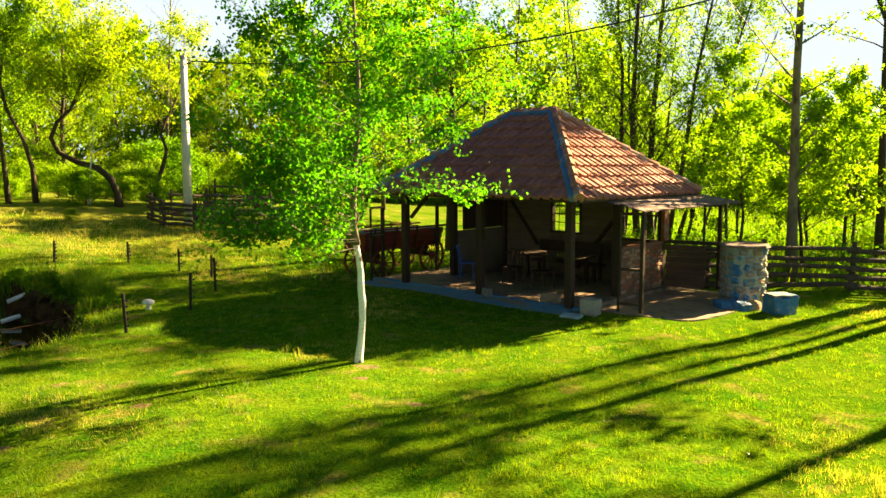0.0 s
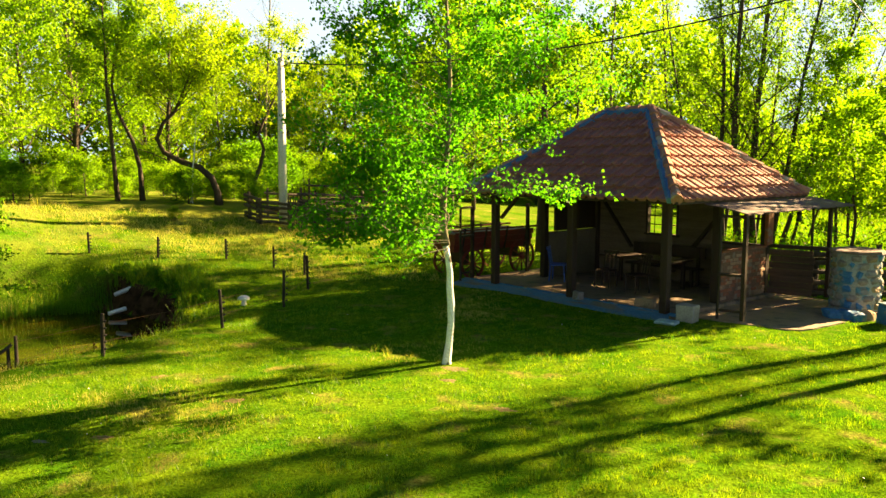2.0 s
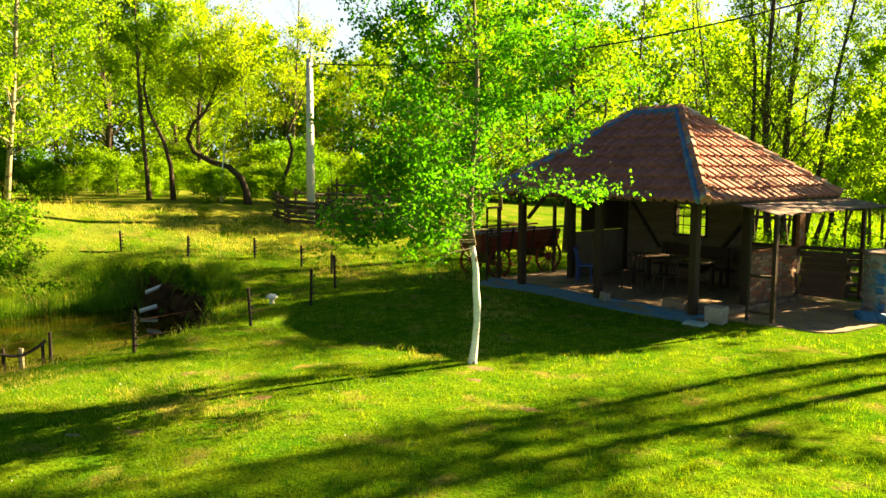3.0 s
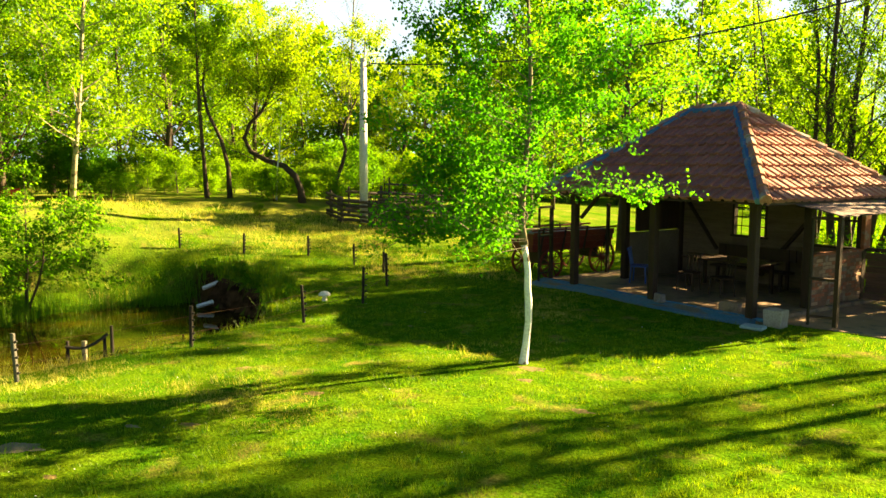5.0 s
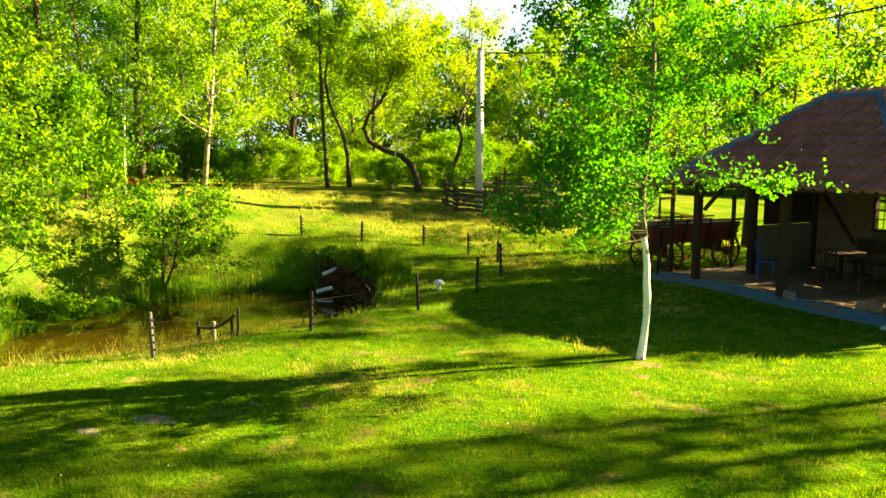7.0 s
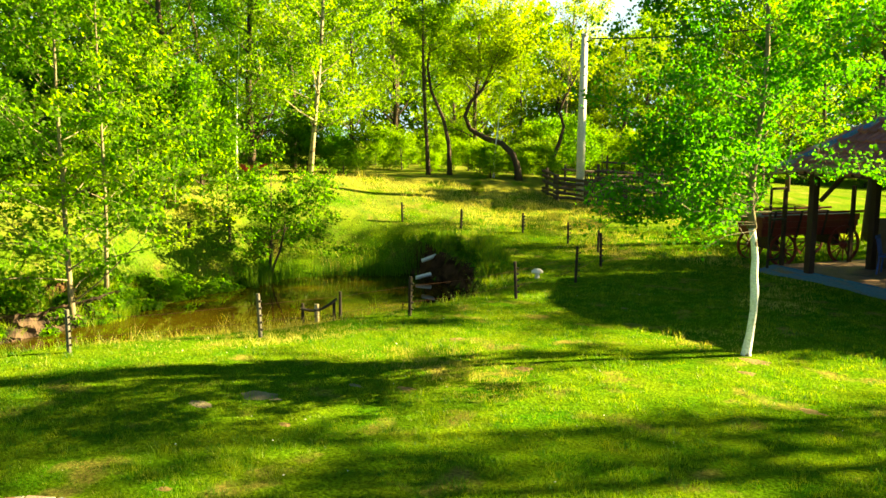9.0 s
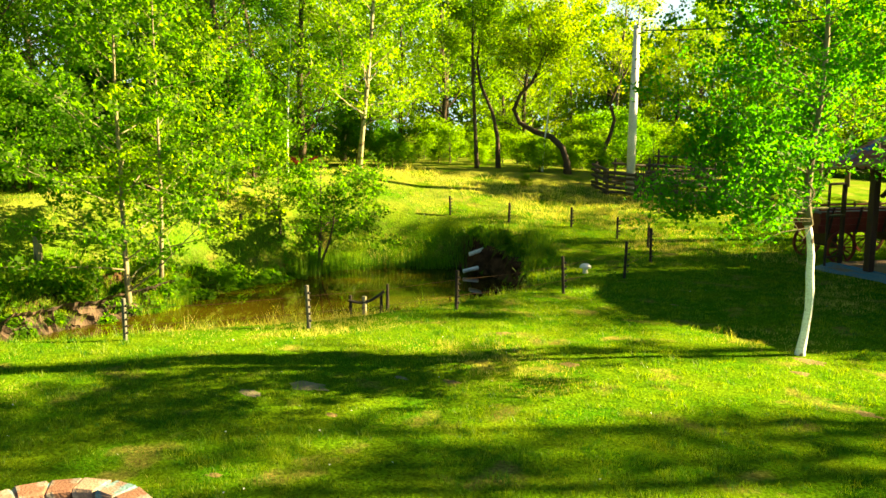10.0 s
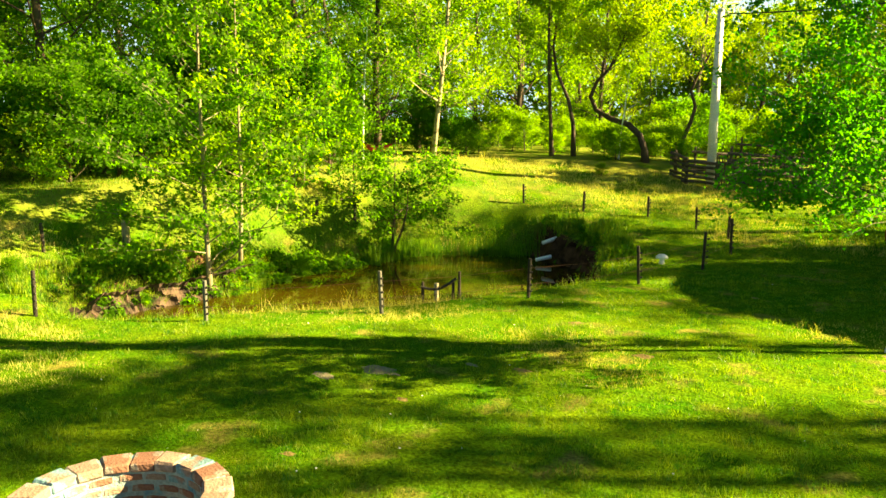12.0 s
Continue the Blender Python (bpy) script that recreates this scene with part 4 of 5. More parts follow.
# ---- things in and by the hut ----
def on_hut(x, y, z=FLOOR, turn=0):
    return HUT @ pose(x, y, z, 0, 0, turn)


def table():
    root = thing("table", "long dark wooden table inside the hut", "table", on_hut(-3.1, 3.3))
    for k in range(4):
        part("board", boxed(0, -0.33 + 0.22 * k, 0.74, 2.3, 0.21, 0.045, worn=0.006), M_WOOD_DARK, root)
    for x in (-0.95, 0.95):
        for y in (-0.3, 0.3):
            part("leg", boxed(x, y, 0.36, 0.08, 0.08, 0.72, worn=0.006), M_WOOD_DARK, root)
        part("rail", boxed(x, 0, 0.66, 0.05, 0.6, 0.09), M_WOOD_DARK, root)


def bench(x, y):
    root = thing("bench", "dark wooden bench with a back beside the table", "bench", on_hut(x, y), "benches at the table")
    part("seat", boxed(0, 0, 0.45, 2.2, 0.34, 0.05, worn=0.006), M_WOOD_DARK, root)
    part("backrest", boxed(0, 0.2, 0.85, 2.2, 0.04, 0.3, worn=0.006), M_WOOD_DARK, root)
    for sx in (-0.9, 0.9):
        part("leg", boxed(sx, -0.1, 0.21, 0.07, 0.07, 0.43), M_WOOD_DARK, root)
        part("leg", boxed(sx, 0.18, 0.5, 0.07, 0.07, 1.0), M_WOOD_DARK, root)


def chair(x, y, turn, mat, label):
    root = thing("chair", label, "chair", on_hut(x, y, FLOOR, turn), "chairs in the hut")
    part("seat", boxed(0, 0, 0.44, 0.42, 0.42, 0.04, worn=0.01), mat, root)
    for k in range(4):
        part("back_slat", bar((-0.15 + 0.1 * k, 0.2, 0.46), (-0.15 + 0.1 * k, 0.27, 0.86), 0.05, 0.02), mat, root)
    part("back_rail", bar((-0.21, 0.28, 0.88), (0.21, 0.28, 0.88), 0.03, 0.07), mat, root)
    for sx in (-0.18, 0.18):
        for sy in (-0.18, 0.18):
            part("leg", bar((sx, sy, 0.43), (sx * 1.15, sy * 1.15, 0), 0.035), mat, root)


table()
bench(-3.1, 4.15)
chair(-5.1, 2.3, 120, M_CHAIR, "blue plastic chair standing by the posts")
chair(-3.6, 2.4, 10, M_WOOD_DARK, "dark wooden chair pulled up to the table")
chair(-2.6, 2.35, -15, M_WOOD_DARK, "dark wooden chair pulled up to the table")


def hewn(bm, rough):
    """Cuts a block finer and makes its faces uneven."""
    bmesh.ops.subdivide_edges(bm, edges=bm.edges[:], cuts=2, use_grid_fill=True)
    for v in bm.verts:
        v.co += Vector((noise.noise(v.co * 5), noise.noise(v.co * 5 + Vector((7, 0, 0))), noise.noise(v.co * 5 + Vector((0, 9, 0))))) * rough
    return bm


def block(name, label, m, sx, sy, sz, mat):
    tagged(part(name, hewn(boxed(0, 0, sz / 2, sx, sy, sz, worn=0.02), 0.018), mat, m=m), label, "block")


block("concrete_block", "pale rough concrete block beside the corner post", on_hut(-0.22, 0.84, -0.05, 5), 0.4, 0.28, 0.4, M_MORTAR)
block("stepping_slab", "pale blue painted slab lying in the grass", pose(2.72, 16.05, 0.0, 0, 0, -30), 0.45, 0.3, 0.07, M_PALEBLUE)
block("stone_block", "dull brown stone block at the edge of the floor", on_hut(-1.35, 0.95, FLOOR - 0.02, 8), 0.46, 0.2, 0.22, M_CONCRETE)
block("stone_block", "rough stone block beside the middle post", on_hut(-2.95, 0.6, 0.1, -6), 0.22, 0.18, 0.2, M_STONE)

# lantern hanging in the side bay
lantern = thing("lantern", "small black lantern hanging from the awning", "lantern", on_hut(0.35, 4.3, 1.93))
part("lantern_body", lathe(bmesh.new(), ((0.05, 0), (0.065, 0.03), (0.05, 0.05), (0.05, 0.16), (0.07, 0.18), (0.02, 0.23)), 10), M_BLACK, lantern)
part("lantern_hook", tubed([(0, 0, 0.22), (0.0, 0.02, 0.3), (0, 0, 0.42)], 0.008, 5), M_IRON, lantern)


def stone_ring(root, radius, levels, tall, count, wide, mats, rng):
    """Uneven rounded stones set in mortar round a core."""
    z = -0.05
    for level in range(levels):
        h = tall / levels
        n = count + rng.choice((-1, 0, 1, 2))
        edges = [0.0]
        for _ in range(n):
            edges.append(edges[-1] + rng.uniform(0.55, 1.5))
        off = rng.random() * 6.283
        for k in range(n):
            a0, a1 = (2 * math.pi * e / edges[-1] + off for e in (edges[k], edges[k + 1]))
            mid, w = (a0 + a1) / 2, (a1 - a0) * radius * 0.86
            bm = boxed(0, 0, 0, rng.uniform(0.8, 1.1) * wide, w, h * rng.uniform(0.7, 1.12), worn=0.045)
            for v in bm.verts:
                v.co += Vector((rng.uniform(-0.012, 0.012), rng.uniform(-0.025, 0.025), rng.uniform(-0.022, 0.022)))
            # the blue paint is on the lawn side, in the middle and at the foot
            painted = math.cos(mid - radians(255)) > 0.8 and rng.random() < (0.8 if level in (0, 1, 4, 5) else 0.25)
            out = radius * (1.06 - 0.1 * level / levels) + rng.uniform(-0.015, 0.02)
            part("stone", bm, mats[3] if painted else rng.choices(mats[:3], (5, 3, 3))[0], root,
                 m=Matrix.Translation((out * math.cos(mid), out * math.sin(mid), z + h / 2 + rng.uniform(-0.035, 0.035))) @ Matrix.Rotation(mid, 4, "Z")
                 @ Matrix.Rotation(rng.uniform(-0.22, 0.22), 4, "X"))
        z += h


def stone_pillar():
    rng = random.Random(4)
    root = thing("stone_pillar", "round field-stone pillar with patches of blue paint", "pillar", pose(7.02, 17.8, 0))
    part("core", lathe(bmesh.new(), ((0.505, -0.1), (0.475, 1.34)), 18), M_SMEARED, root)
    stone_ring(root, 0.43, 8, 1.38, 10, 0.175, (M_STONE, M_STONE_TAN, M_STONE_BLUISH, M_BLUE), rng)
    cap = bmesh.new()
    lathe(cap, ((0.5, 1.315), (0.555, 1.325), (0.555, 1.375), (0.5, 1.39)), 13)
    for v in cap.verts:
        v.co += Vector((rng.uniform(-0.02, 0.02), rng.uniform(-0.02, 0.02), rng.uniform(-0.008, 0.008)))
    part("capstone", cap, M_FELT, root, "dark slate capstone")
    for k, (x, y, s) in enumerate(((6.35, 17.0, 0.36), (6.65, 16.85, 0.34), (6.95, 16.95, 0.28))):
        bm = hewn(boxed(0, 0, 0.09, s * 1.3, s, 0.3, worn=0.05), 0.06)
        tagged(part("foot_stone", bm, M_BLUE if k != 2 else M_STONE_WARM, m=pose(x, y, -0.05, 0, 0, 30 * k)), "blue-smeared foundation stone at the pillar's foot", "stone", "foundation stones")
    bm = hewn(boxed(0, 0, 0.2, 0.58, 0.5, 0.5, worn=0.04), 0.06)
    tagged(part("low_block", bm, M_BLUE, m=pose(7.33, 16.5, -0.05, 0, 0, 12)), "low stone block painted blue beside the pillar", "block")
    bm = hewn(boxed(0, 0, 0.02, 0.56, 0.46, 0.04, worn=0.012), 0.025)
    tagged(part("seat_slab", bm, M_STONE_BLUISH, m=pose(7.33, 16.5, 0.385, 0, 0, 12)), "flat stone slab on the low blue block", "slab")


stone_pillar()


def wagon():
    root = thing("wagon", "old red horse wagon with spoked wooden wheels", "wagon", pose(-1.45, 22.55, 0.03, 0, 0, 45))
    # x: along the wagon
    body = part("body", boxed(0, 0, 0.78, 2.9, 0.82, 0.05), M_RED, root, "red painted wagon body")
    for s in (-1, 1):
        for k in range(3):
            part("side_board", boxed(0, s * (0.43 + 0.05 * k), 0.88 + 0.17 * k, 3.0, 0.03, 0.16, worn=0.005), M_RED, body)
        for x in (-1.2, -0.4, 0.4, 1.2):
            part("stake", bar((x, s * 0.44, 0.72), (x, s * 0.6, 1.42), 0.05), M_WOOD_DARK, body)
        part("top_rail", bar((-1.6, s * 0.57, 1.36), (1.6, s * 0.57, 1.36), 0.05), M_RED, body)
    for x in (-1.47, 1.47):
        part("end_board", boxed(x, 0, 1.02, 0.03, 0.92, 0.46), M_RED, body)
    part("tarpaulin", boxed(0.1, 0, 1.25, 2.6, 0.9, 0.08, worn=0.03), M_TARP, root, "grey cover over the load")
    for x, r in ((-0.95, 0.42), (0.95, 0.5)):
        part("axle", tubed([(x, -0.66, r), (x, 0.66, r)], 0.045, 8), M_WOOD_DARK, root)
        part("bolster", boxed(x, 0, (r + 0.78) / 2 + 0.02, 0.12, 0.8, 0.75 - r), M_WOOD_DARK, root)
        for s in (-1, 1):
            hub = part("wheel", lathe(bmesh.new(), ((0.05, -0.1), (0.085, -0.06), (0.085, 0.06), (0.05, 0.1)), 10), M_RED, root, "spoked wooden wheel",
                       m=Matrix.Translation((x, s * 0.62, r)) @ Matrix.Rotation(math.pi / 2, 4, "X"))
            rim = bmesh.new()
            rings = []
            for a in range(28):
                t = 2 * math.pi * a / 28
                rings.append([rim.verts.new((q * math.cos(t), q * math.sin(t), z)) for q, z in ((r, -0.028), (r, 0.028), (r - 0.055, 0.028), (r - 0.055, -0.028))])
            for a in range(28):
                one, two = rings[a], rings[(a + 1) % 28]
                for k in range(4):
                    rim.faces.new((one[k], one[(k + 1) % 4], two[(k + 1) % 4], two[k]))
            part("rim", rim, M_RED, hub)
            for k in range(12):
                t = 2 * math.pi * k / 12
                part("spoke", tubed([(0.07 * math.cos(t), 0.07 * math.sin(t), 0), ((r - 0.05) * math.cos(t), (r - 0.05) * math.sin(t), 0)], [0.022, 0.016], 5), M_RED, hub)


wagon()


# ---- pole, cables, fences ----
def utility_pole():
    root = thing("utility_pole", "round grey concrete utility pole behind a log fence", "pole", pose(-8.78, 26.48, 1.1))
    part("shaft", tubed([(0, 0, -0.3), (0, 0, 2.5), (0.03, 0, 5.65)], [0.155, 0.142, 0.11], 14), M_POLE, root, smooth_faces=True)
    part("cap", tubed([(0.03, 0, 5.65), (0.03, 0, 5.75)], [0.12, 0.095], 12), M_POLE, root)
    part("bracket", bar((0.02, -0.05, 5.45), (0.32, -0.1, 5.5), 0.04), M_IRON, root)
    part("insulator", lathe(bmesh.new(), ((0.03, 0), (0.045, 0.03), (0.03, 0.06), (0.04, 0.09), (0.02, 0.12)), 8, Matrix.Translation((0.3, -0.1, 5.52))), M_WHITE, root)
    part("insulator", lathe(bmesh.new(), ((0.03, 0), (0.045, 0.03), (0.03, 0.06), (0.04, 0.09), (0.02, 0.12)), 8, Matrix.Translation((0.14, 0.0, 4.35))), M_WHITE, root)


def cable(name, label, a, b, sag, r):
    a, b = Vector(a), Vector(b)
    pts = [a.lerp(b, k / 24) - Vector((0, 0, sag * 4 * (k / 24) * (1 - k / 24))) for k in range(25)]
    tagged(part(name, tubed(pts, r, 6), M_BLACK), label, "cable")


utility_pole()
cable("power_cable", "black twisted power cable slung over the hut", (-8.48, 26.38, 6.66), (9.61, 21.99, 8.37), 0.85, 0.024)
cable("stay_wire", "thin wire running down to a poplar trunk", (9.2, 20.4, 5.35), (5.93, 16.99, 6.95), 0.03, 0.012)

log_random = random.Random(12)


def rail_fence(name, label, line, rails, tall, log=0.05, post=0.07, group=""):
    """Posts with rough rails between them, along a ground line."""
    root = thing(name, label, "fence", Matrix(), group)
    spots = []
    for (ax, ay), (bx, by) in zip(line, line[1:]):
        n = max(1, round(math.hypot(bx - ax, by - ay) / 1.9))
        spots += [(ax + (bx - ax) * k / n, ay + (by - ay) * k / n) for k in range(n)]
    spots.append(line[-1])
    for x, y in spots:
        z = height(x, y)
        top = tall * log_random.uniform(1.0, 1.2)
        part("fence_post", tubed([(x, y, z - 0.15), (x + log_random.gauss(0, 0.015), y, z + top)], [post, post * 0.8], 7), M_WOOD_OLD, root)
    for (ax, ay), (bx, by) in zip(spots, spots[1:]):
        d = Vector((bx - ax, by - ay, 0)).normalized()
        n = d.cross(Vector((0, 0, 1))) * 0.09
        if n.y > 0:
            n = -n
        for k in range(rails):
            z = tall * (k + 0.7) / rails
            p = Vector((ax, ay, height(ax, ay) + z + log_random.gauss(0, 0.035))) + n - d * 0.15
            q = Vector((bx, by, height(bx, by) + z + log_random.gauss(0, 0.035))) + n + d * 0.15
            m = p.lerp(q, 0.5) + Vector((0, 0, log_random.gauss(0, 0.02)))
            part("rail", tubed([p, m, q], [log, log * log_random.uniform(0.8, 1.1), log * 0.8], 7), M_WOOD_OLD, root)
    return root


rail_fence("log_fence", "rough dark log fence round a pen by the pole", [(-9.95, 26.3), (-9.4, 25.9), (-8.45, 26.1)], 5, 0.88, 0.058)
rail_fence("log_fence", "rough dark log fence round a pen by the pole", [(-7.95, 26.35), (-7.2, 26.6), (-5.9, 27.9), (-4.6, 28.6)], 5, 0.82, 0.05)
rail_fence("log_fence", "thin rail fence at the back of the pen", [(-9.0, 30.4), (-6.0, 31.0), (-4.6, 31.2)], 3, 1.1, 0.04, 0.05)
rail_fence("log_fence", "sagging cross rails inside the log pen", [(-8.3, 27.0), (-6.4, 28.6)], 4, 1.15, 0.055, 0.06)
rail_fence("log_fence", "old log rails stacked along the pen", [(-9.6, 27.2), (-8.1, 28.3), (-6.9, 29.6)], 3, 0.9, 0.05, 0.05)
gate = thing("picket_gate", "narrow gate of upright split pickets", "gate", Matrix())
for k in range(7):
    x, y = -8.42 + 0.07 * k, 26.02 + 0.045 * k
    part("picket", tubed([(x, y, height(x, y) - 0.05), (x + log_random.gauss(0, 0.03), y, height(x, y) + log_random.uniform(0.95, 1.2))], [0.035, 0.028], 6), M_WOOD_OLD, gate)
part("gate_rail", bar((-8.45, 26.08, 1.3), (-7.95, 26.4, 1.26), 0.06), M_WOOD_OLD, gate)
part("gate_rail", bar((-8.45, 26.08, 1.8), (-7.95, 26.4, 1.76), 0.06), M_WOOD_OLD, gate)
rail_fence("rail_fence", "weathered grey pole rail fence beside the stone pillar", [(6.9, 19.9), (8.3, 19.75), (10.3, 19.2), (12.3, 18.7), (16.0, 17.8)], 5, 1.12, 0.065, 0.08)

# electric fence round the pond
POSTS = ((-5.75, 19.18, 0.88), (-5.61, 16.81, 0.84), (-6.16, 14.66, 0.78), (-6.37, 20.93, 0.62), (-7.44, 21.47, 0.62), (-8.99, 21.78, 0.6), (-10.69, 20.97, 0.6),
         (-12.58, 20.63, 0.6), (-7.21, 12.14, 0.74), (-8.66, 9.72, 0.74), (-10.64, 7.6, 0.68), (-13.04, 5.96, 0.78), (-16.0, 7.54, 0.6))


def fence_post(x, y, tall, pale):
    root = thing("wire_fence_post", "pale weathered wire fence post with insulators by the pond" if pale else "dark wire fence post with insulators by the pond", "fence post",
                 pose(x, y, height(x, y), log_random.gauss(0, 1.5), log_random.gauss(0, 1.5), log_random.uniform(0, 40)), "posts round the pond")
    part("stake", boxed(0, 0, tall / 2 - 0.1, 0.058, 0.058, tall + 0.2, worn=0.01), M_POST_PALE if pale else M_WOOD_TAR, root)
    for k in range(5):
        z = tall * (0.18 + 0.16 * k)
        part("insulator", lathe(bmesh.new(), ((0.012, 0), (0.02, 0.012), (0.02, 0.035), (0.01, 0.05)), 8,
                                Matrix.Translation((0.037, -0.037, z)) @ Matrix.Rotation(radians(70), 4, "Y")), M_BLACK, root)


M_HAMMOCK = material("red_cloth", (0.4, 0.04, 0.03), (0.32, 0.03, 0.025), rough=0.8, bump=0.2)
M_POST_PALE = material("weathered_post", (0.075, 0.08, 0.075), (0.11, 0.11, 0.1), coarse=3, fine=25, bump=0.5, stretch=(5, 5, 1))
M_WOOD_TAR = material("tarred_wood", (0.014, 0.012, 0.01), (0.026, 0.022, 0.018), coarse=3, fine=25, bump=0.5, stretch=(5, 5, 1))
for i, (x, y, tall) in enumerate(POSTS):
    fence_post(x, y, tall, i in (9, 10))
for x, y in ((-15.44, 16.07), (-15.8, 14.94)):
    fence_post(x, y, 0.46, False)
ORDER = (12, 11, 10, 9, 8, 2, 1, 0, 3, 4, 5, 6, 7)
for share in (0.35, 0.75):
    for i, j in zip(ORDER, ORDER[1:]):
        (ax, ay, ah), (bx, by, bh) = POSTS[i], POSTS[j]
        a, b = (ax, ay, height(ax, ay) + ah * share), (bx, by, height(bx, by) + bh * share)
        mid = ((ax + bx) / 2, (ay + by) / 2, (a[2] + b[2]) / 2 - 0.03)
        tagged(part("fence_wire", tubed([a, mid, b], 0.0034, 4), M_WIRE), "thin rusty wire strung between the pond posts", "wire", "wires round the pond")

stump = part("gate_post", tubed([(0, 0, -0.2), (0.02, 0, 0.5), (0.03, 0.01, 0.85)], [0.09, 0.085, 0.08], 9), M_BARK_GREY, m=pose(-15.9, 9.3, height(-15.9, 9.3)))
tagged(stump, "thick weathered grey post standing on the grassy bank", "post")
a, b = Vector((-18.3, 19.1, 2.6)), Vector((-17.35, 19.9, 2.45))
tagged(part("hammock", tubed([a.lerp(b, k / 10) - Vector((0, 0, 0.22 * math.sin(math.pi * k / 10))) for k in range(11)], [0.02 + 0.09 * math.sin(math.pi * k / 10) for k in range(11)], 8), M_HAMMOCK),
       "small red hammock slung between the saplings", "hammock")

# ---- by the pond ----
for a, b in (((-10.42, 18.9, 0.02), (-10.67, 18.56, -0.1)), ((-10.3, 18.4, -0.42), (-10.56, 18.05, -0.49))):
    a, b = Vector(a), Vector(b)
    m = Matrix.Translation((a + b) / 2) @ (b - a).to_track_quat("Z", "Y").to_matrix().to_4x4()
    h = (b - a).length / 2
    tagged(part("drain_pipe", lathe(bmesh.new(), ((0.036, h - 0.12), (0.046, h), (0.054, h), (0.054, -h), (0.046, -h)), 14), M_WHITE, m=m),
           "white plastic drain pipe jutting from the pond bank", "pipe", "drain pipes")
mushroom = thing("garden_mushroom", "small white garden mushroom ornament on the bank", "ornament", pose(-6.6, 16.95, 0.0))
part("stem", lathe(bmesh.new(), ((0.075, -0.03), (0.06, 0.05), (0.05, 0.15)), 12), M_WHITE, mushroom, smooth_faces=True)
part("cap", lathe(bmesh.new(), ((0.06, 0.14), (0.14, 0.15), (0.13, 0.2), (0.07, 0.24), (0.01, 0.25)), 14), M_WHITE, mushroom, smooth_faces=True)


def stakes():
    """Old landing stakes at the near shore, with a slung hose."""
    for x, y, tall, pale in ((-9.82, 12.22, 0.98, False), (-9.6, 12.4, 0.95, True), (-9.32, 12.6, 1.0, False), (-9.22, 12.68, 1.2, False)):
        low = -1.0
        ob = part("shore_stake", tubed([(0, 0, 0), (0.03, 0, tall * 0.6), (0.02, 0.02, tall)], [0.055 if pale else 0.04, 0.053 if pale else 0.035, 0.05 if pale else 0.028], 9),
                  M_BARK_PALE if pale else M_WOOD_TAR, m=pose(x, y, low))
        tagged(ob, "pale concrete stub standing in the pond" if pale else "dark old stake standing in the pond shallows", "stake", "stakes in the pond")
    pts = [Vector((-9.82, 12.2, -0.12)).lerp(Vector((-9.24, 12.64, 0.06)), k / 12) - Vector((0, 0, 0.13 * math.sin(math.pi * k / 12))) for k in range(13)]
    tagged(part("hose", tubed(pts, 0.03, 7), M_BLACK), "thick black hose slung between pond stakes", "hose")


stakes()


# ---- fire pit ----
def fire_pit():
    rng = random.Random(9)
    root = thing("fire_pit", "round brick fire pit with bluish mortar on the lawn", "fire pit", pose(-5.25, 3.0, 0))
    wall = bmesh.new()
    rings = []
    for r, z in ((0.64, -0.05), (0.815, -0.05), (0.815, 0.447), (0.64, 0.447)):
        rings.append([wall.verts.new((r * math.cos(2 * math.pi * k / 40), r * math.sin(2 * math.pi * k / 40), z)) for k in range(40)])
    for i in range(4):
        for k in range(40):
            wall.faces.new((rings[i][k], rings[i][(k + 1) % 40], rings[(i + 1) % 4][(k + 1) % 40], rings[(i + 1) % 4][k]))
    part("mortar", wall, M_BLUEMORTAR, root, "pale mortar smeared with blue")
    kinds = (M_BRICK_PALE, M_BRICK_PALE, M_BRICK_RED, M_BRICK_RED, M_BRICK_BLUE)
    for level in range(5):
        n = 19
        for k in range(n):
            a = 2 * math.pi * (k + 0.5 * (level % 2) + rng.uniform(-0.06, 0.06)) / n
            top = level == 4
            w = 2 * math.pi * 0.735 / n * rng.uniform(0.94, 0.98)
            bm = boxed(0, 0, 0, 0.235 if top else 0.2, w, 0.088 if top else 0.079, worn=0.018)
            for v in bm.verts:
                # wedge towards the middle, and small unevenness
                v.co.y *= 1 + v.co.x * 1.1
                v.co += Vector([rng.uniform(-0.005, 0.005) for _ in range(3)])
            part("brick", bm, rng.choice(kinds if top else kinds + (M_BRICK_BLUE, M_BRICK_BLUE)), root,
                 m=Matrix.Translation((0.73 * math.cos(a), 0.73 * math.sin(a), 0.035 + 0.0955 * level + rng.uniform(-0.004, 0.004))) @ Matrix.Rotation(a, 4, "Z"))
    ash = bmesh.new()
    lathe(ash, ((0.64, -0.02), (0.635, 0.02), (0.4, 0.045), (0.15, 0.06), (0.02, 0.065)), 24)
    for v in ash.verts:
        v.co.z += 0.02 * noise.noise(v.co * 9)
    part("ash_bed", ash, M_ASH, root, "dark ash and charcoal")


